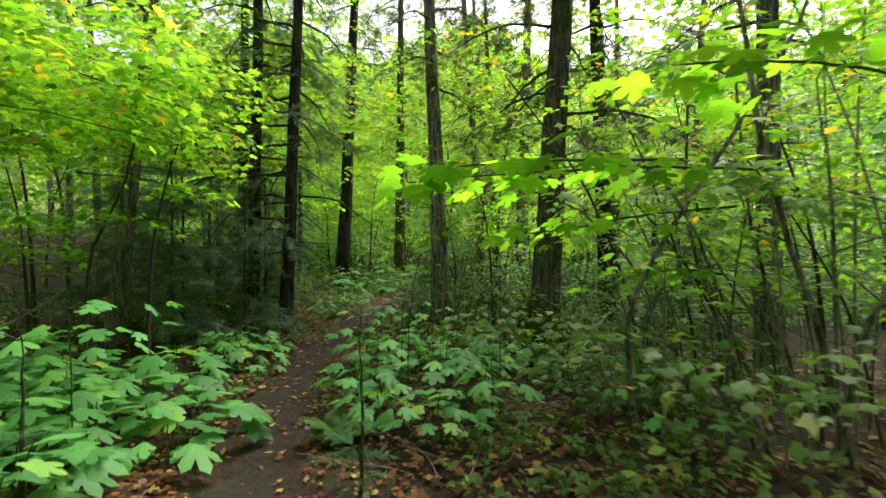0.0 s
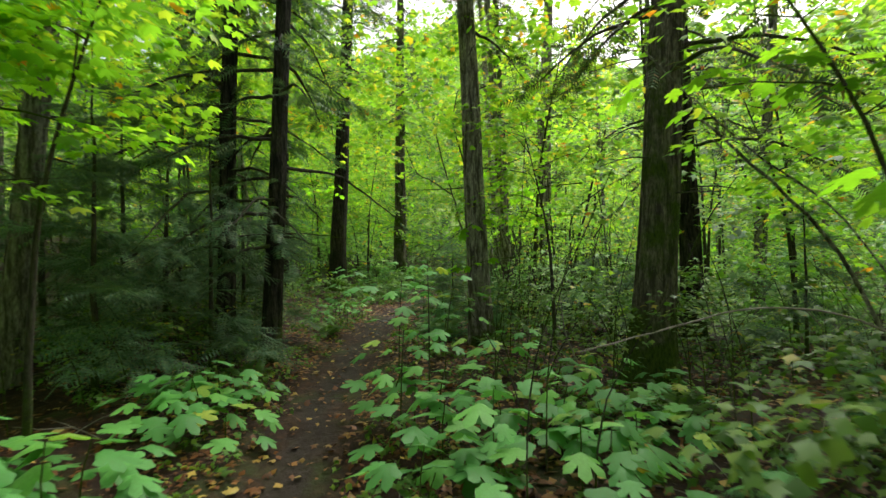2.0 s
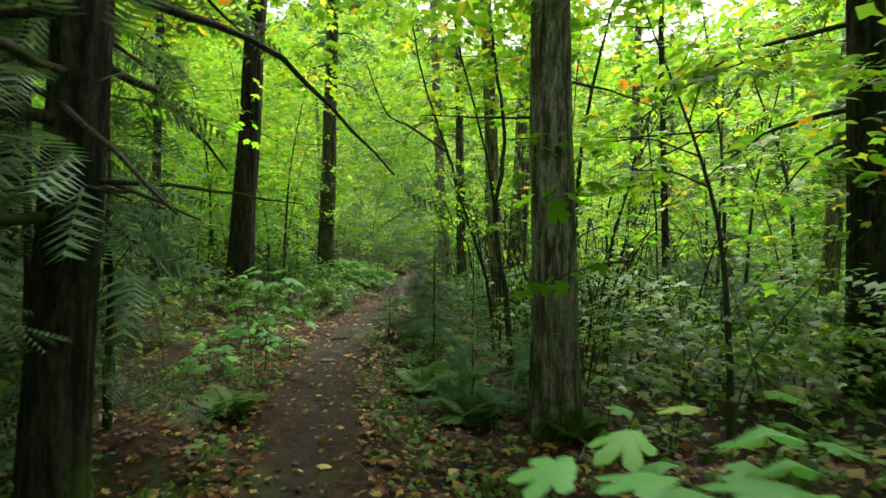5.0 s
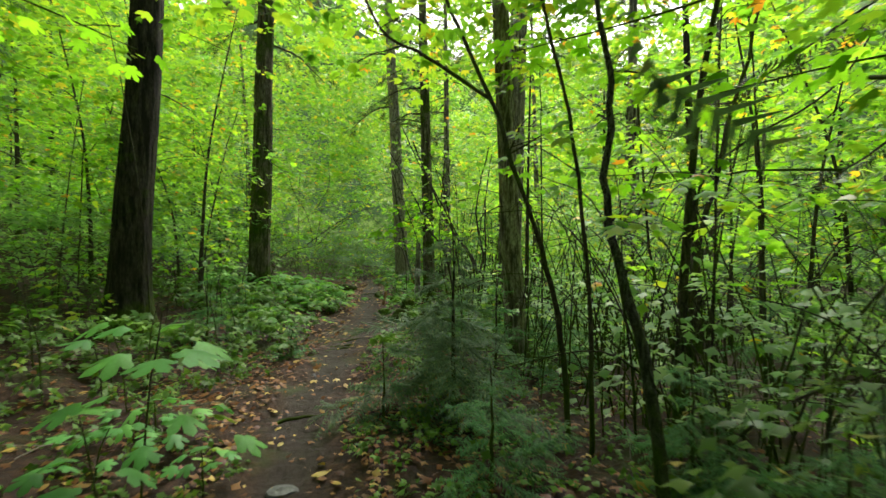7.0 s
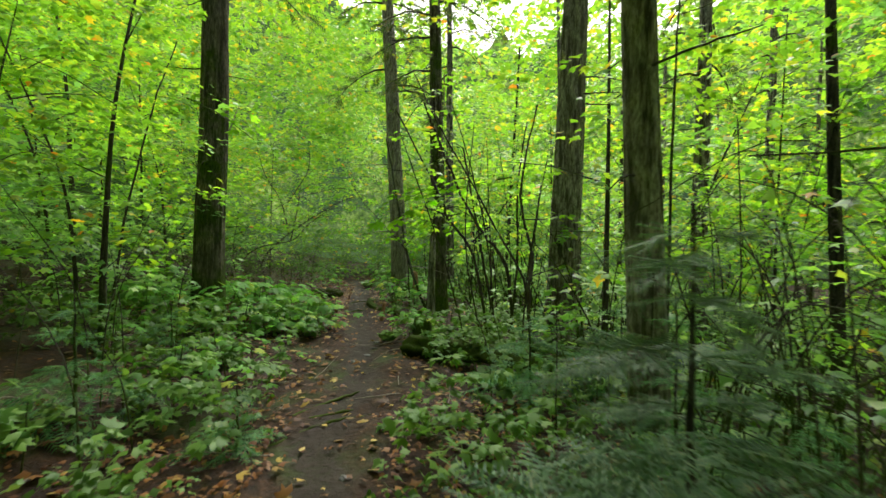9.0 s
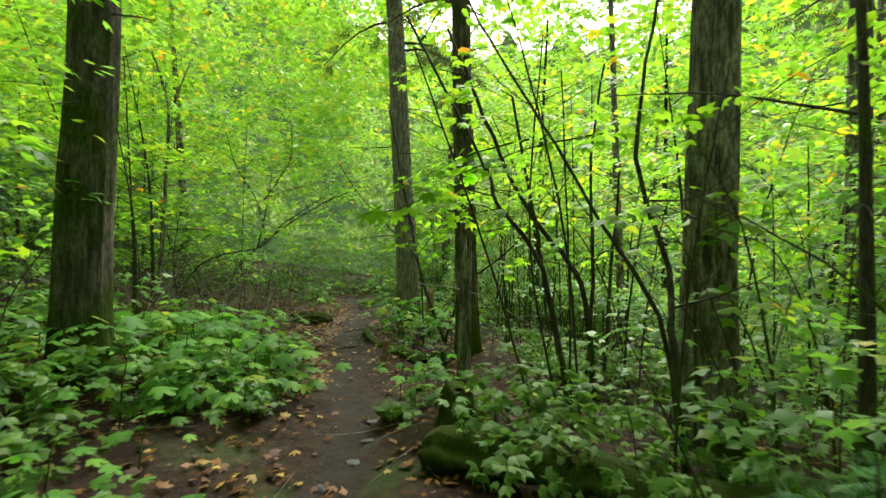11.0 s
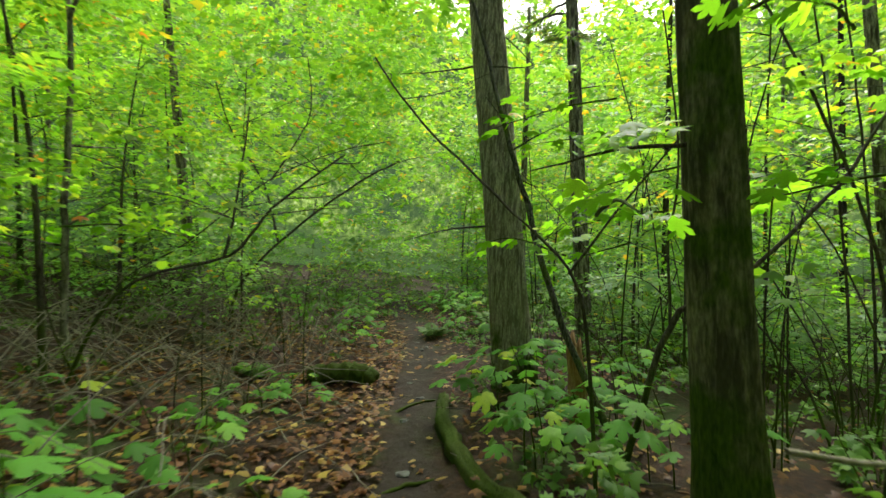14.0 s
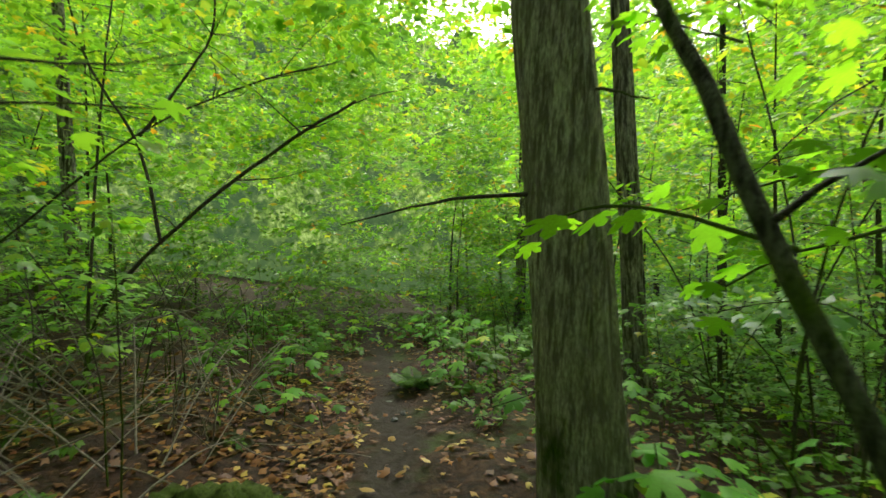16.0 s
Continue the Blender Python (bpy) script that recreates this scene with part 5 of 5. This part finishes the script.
def low_growth(name, seed, n, y0, y1, u0, u1, low, high, leaf, mat, label, pattern=LEAF_OVAL, sides=(-1, 1)):
    rng = np.random.default_rng(seed)
    x, y, u = beside(rng, n, y0, y1, u0, u1, sides)
    keep = np.sin(2.1 * x + 1.7 * np.sin(1.1 * y)) + np.sin(1.9 * y + 1.3 * np.sin(1.5 * x)) > -0.5
    x, y = x[keep], y[keep]
    rows = sprays(rng, np.c_[x, y, ground_z(x, y) + rng.uniform(low, high, len(x))], 0.16, 9, leaf, 0.4)
    rows[0][:, 2] = np.maximum(rows[0][:, 2], ground_z(rows[0][:, 0], rows[0][:, 1]) + 0.02)
    return tagged(new(name, raw_mesh(name, *scatter(pattern, *rows), mat)), label, "low plants", kind="stuff")


low_growth("ground_plants", 51, 900, 1, 14, 0.42, 2.2, 0.04, 0.22, 0.06, M_FERN, "small green herbs at the trail edge", LEAF_FAR)
low_growth("ground_plants", 52, 1600, 1, 30, 1.0, 5.0, 0.04, 0.30, 0.07, M_SHRUB, "low dark green plants on the forest floor", LEAF_FAR)
low_growth("ground_plants", 53, 1000, 13, 30, 0.45, 4.0, 0.04, 0.40, 0.075, M_FERN, "low green plants covering the bank", LEAF_FAR, sides=(1,))
low_growth("ground_plants", 55, 650, 13, 20, 0.45, 4.0, 0.04, 0.40, 0.075, M_FERN, "low green plants covering the bank", LEAF_FAR, sides=(-1,))
low_growth("ground_plants", 56, 500, 24.5, 30, 0.4, 4.0, 0.1, 0.5, 0.10, M_FERN, "light green plants at the trail bend", LEAF_MAPLE)
low_growth("ground_plants", 54, 700, 13.5, 20, 0.6, 3.0, 0.1, 0.5, 0.10, M_FERN, "lobed green leaves of low plants", LEAF_MAPLE)
low_growth("ground_plants", 57, 520, 3.5, 14, 0.36, 1.3, 0.02, 0.16, 0.05, M_SHRUB, "small dark green herbs beside the trail", LEAF_FAR)
low_growth("ground_plants", 58, 420, 1, 8, 1.6, 6.0, 0.03, 0.3, 0.08, M_SHRUB, "dark green low plants under the thicket", LEAF_FAR, sides=(1,))


def litter_rows(rng, n, y0, y1, spread_u, leaf):
    y = rng.uniform(y0, y1, n)
    x = trail_x(y) + rng.normal(0, spread_u, n)
    keep = (np.abs(side(x, y)) > 0.33) | (rng.random(n) < 0.18)
    x, y = x[keep], y[keep]
    m = len(x)
    return [np.c_[x, y, ground_z(x, y) + 0.015 + 0.012 * rng.random(m)], leaf * (0.5 + 0.8 * rng.random(m)), rng.random(m) * 6.28, rng.normal(0, 0.25, m), rng.normal(0, 0.25, m)]


tagged(new("leaf_litter", raw_mesh("leaf_litter", *scatter(LEAF_FAR, *litter_rows(np.random.default_rng(61), 12000, 0, 30, 2.0, 0.07)), M_YELLOW)), "brown and yellow fallen leaves on the ground", "leaf litter", kind="stuff")
tagged(new("leaf_litter", raw_mesh("leaf_litter", *scatter(LEAF_MAPLE, *litter_rows(np.random.default_rng(62), 5000, 0, 30, 1.6, 0.09)), M_YELLOW)), "brown and yellow fallen maple leaves on the ground", "leaf litter", kind="stuff")
tagged(new("leaf_litter", raw_mesh("leaf_litter", *scatter(LEAF_FAR, *litter_rows(np.random.default_rng(64), 7000, 2, 15, 1.0, 0.055)), M_YELLOW)), "reddish-brown fallen leaves along the trail", "leaf litter", kind="stuff")
under = np.random.default_rng(65)
uy = under.uniform(0.5, 8.5, 4200)
ux = trail_x(uy) + under.uniform(0.8, 6.5, 4200)
tagged(new("leaf_litter", raw_mesh("leaf_litter", *scatter(LEAF_FAR, np.c_[ux, uy, ground_z(ux, uy) + 0.015 + 0.012 * under.random(4200)], 0.09 * (0.5 + 0.8 * under.random(4200)), under.random(4200) * 6.28, under.normal(0, 0.3, 4200), under.normal(0, 0.3, 4200)), M_YELLOW)), "brown fallen leaves under the thicket", "leaf litter", kind="stuff")

bank = np.random.default_rng(63)
by = bank.uniform(18.5, 26, 5200)
bx = trail_x(by) - 0.25 - 3.2 * bank.random(5200) ** 1.3
tagged(new("leaf_litter", raw_mesh("leaf_litter", *scatter(LEAF_FAR, np.c_[bx, by, ground_z(bx, by) + 0.015 + 0.012 * bank.random(5200)], 0.08 * (0.5 + 0.8 * bank.random(5200)), bank.random(5200) * 6.28, bank.normal(0, 0.25, 5200), bank.normal(0, 0.25, 5200)), M_YELLOW)), "orange-brown fallen leaves on the bank", "leaf litter", kind="stuff")
pieces = []
for i in range(310):
    y = bank.uniform(19.5, 25.5)
    x = float(trail_x(y)) - bank.uniform(1.1, 4.8)
    a, ln, z = bank.random() * 6.28, bank.uniform(0.5, 1.5), gz(x, y)
    d = np.array((math.cos(a), math.sin(a), 0)) * ln
    up = bank.uniform(0.1, 0.8)
    p = np.array((x, y, z + 0.02))
    pieces.append(stem_arrays([p, p + d * 0.35 + (0, 0, up * 0.6), p + d * 0.7 + (0, 0, up), p + d + (0, 0, up * bank.uniform(0.5, 1.1))], bank.uniform(0.003, 0.009), 0.002, 5, 6000 + i))
tagged(new("dead_branches", raw_mesh("dead_branches", *joined(pieces), M_PALETWIG, True)), "tangle of bleached dead branches on the bank", "branches", kind="stuff")
pieces = []
for i in range(420):
    y = rng_g.uniform(0.5, 28)
    x = float(trail_x(y)) + rng_g.choice([-1, 1]) * rng_g.uniform(0.3, 3.5)
    a, ln = rng_g.random() * 6.28, rng_g.uniform(0.12, 0.7)
    e = (x + math.cos(a) * ln, y + math.sin(a) * ln)
    m = ((x + e[0]) / 2 + rng_g.normal(0, 0.03), (y + e[1]) / 2 + rng_g.normal(0, 0.03))
    pieces.append(stem_arrays([(x, y, gz(x, y) + 0.01), (*m, gz(*m) + 0.03 + 0.05 * rng_g.random()), (*e, gz(*e) + 0.02 + 0.1 * rng_g.random())], 0.006, 0.002, 4, 2000 + i))
tagged(new("fallen_twigs", raw_mesh("fallen_twigs", *joined(pieces), M_PALETWIG, True)), "thin dead twigs lying on the forest floor", "twigs", kind="stuff")

# brush: fine bare twigs standing in the undergrowth
pieces = []
for i in range(700):
    y = rng_g.uniform(4, 30)
    x = float(trail_x(y)) + rng_g.choice([-1, 1]) * rng_g.uniform(1.2, 7)
    h, a = rng_g.uniform(0.4, 1.6), rng_g.random() * 6.28
    z = gz(x, y)
    pieces.append(stem_arrays([(x, y, z - 0.05), (x + 0.1 * math.cos(a), y + 0.1 * math.sin(a), z + h * 0.5), (x + 0.4 * h * math.cos(a), y + 0.4 * h * math.sin(a), z + h)], 0.006, 0.002, 4, 3000 + i))
tagged(new("brush", raw_mesh("brush", *joined(pieces), M_TWIG, True)), "tangled thin dark twigs of the undergrowth", "brush", kind="stuff")
# arching bare stems tangled on the slope below the trail
rng_t, pieces = np.random.default_rng(91), []
for i in range(340):
    y = rng_t.uniform(9.6, 14.6) if i % 3 else rng_t.uniform(15.5, 23)
    x = float(trail_x(y)) + rng_t.uniform(2.2, 5.2)
    a, ln, up, z = rng_t.random() * 6.28, rng_t.uniform(0.6, 1.7), rng_t.uniform(0.6, 2.2), gz(x, y)
    d, p = np.array((math.cos(a), math.sin(a), 0)) * ln, np.array((x, y, z - 0.05))
    pieces.append(stem_arrays([p, p + d * 0.15 + (0, 0, up * 0.5), p + d * 0.5 + (0, 0, up * 0.95), p + d + (0, 0, up * rng_t.uniform(0.7, 1.25))], rng_t.uniform(0.004, 0.012), 0.002, 5, 9000 + 7 * i))
tagged(new("thicket_twigs", raw_mesh("thicket_twigs", *joined(pieces), M_TWIG, True)), "tangle of thin arching dark stems below the trail", "brush", kind="stuff")

# ---- single fallen leaves near the trail ----
FALLEN = [raw_mesh("fallen_leaf", LEAF_MAPLE[0] * (1, 1, 1.6), LEAF_MAPLE[1], M_YELLOW_1), raw_mesh("fallen_leaf", LEAF_OVAL[0], LEAF_OVAL[1], M_YELLOW_1)]
for i in range(280):
    y = rng_g.uniform(2.0, 26)
    x = float(trail_x(y)) + rng_g.normal(0, 0.65)
    ob = part("fallen_leaf", FALLEN[i % 2], ground)
    ob.location = (x, y, gz(x, y) + 0.025)
    ob.rotation_euler = (rng_g.normal(0, 0.2), rng_g.normal(0, 0.2), rng_g.random() * 6.28)
    q = rng_g.uniform(0.05, 0.11)
    ob.scale = (q, q, q)
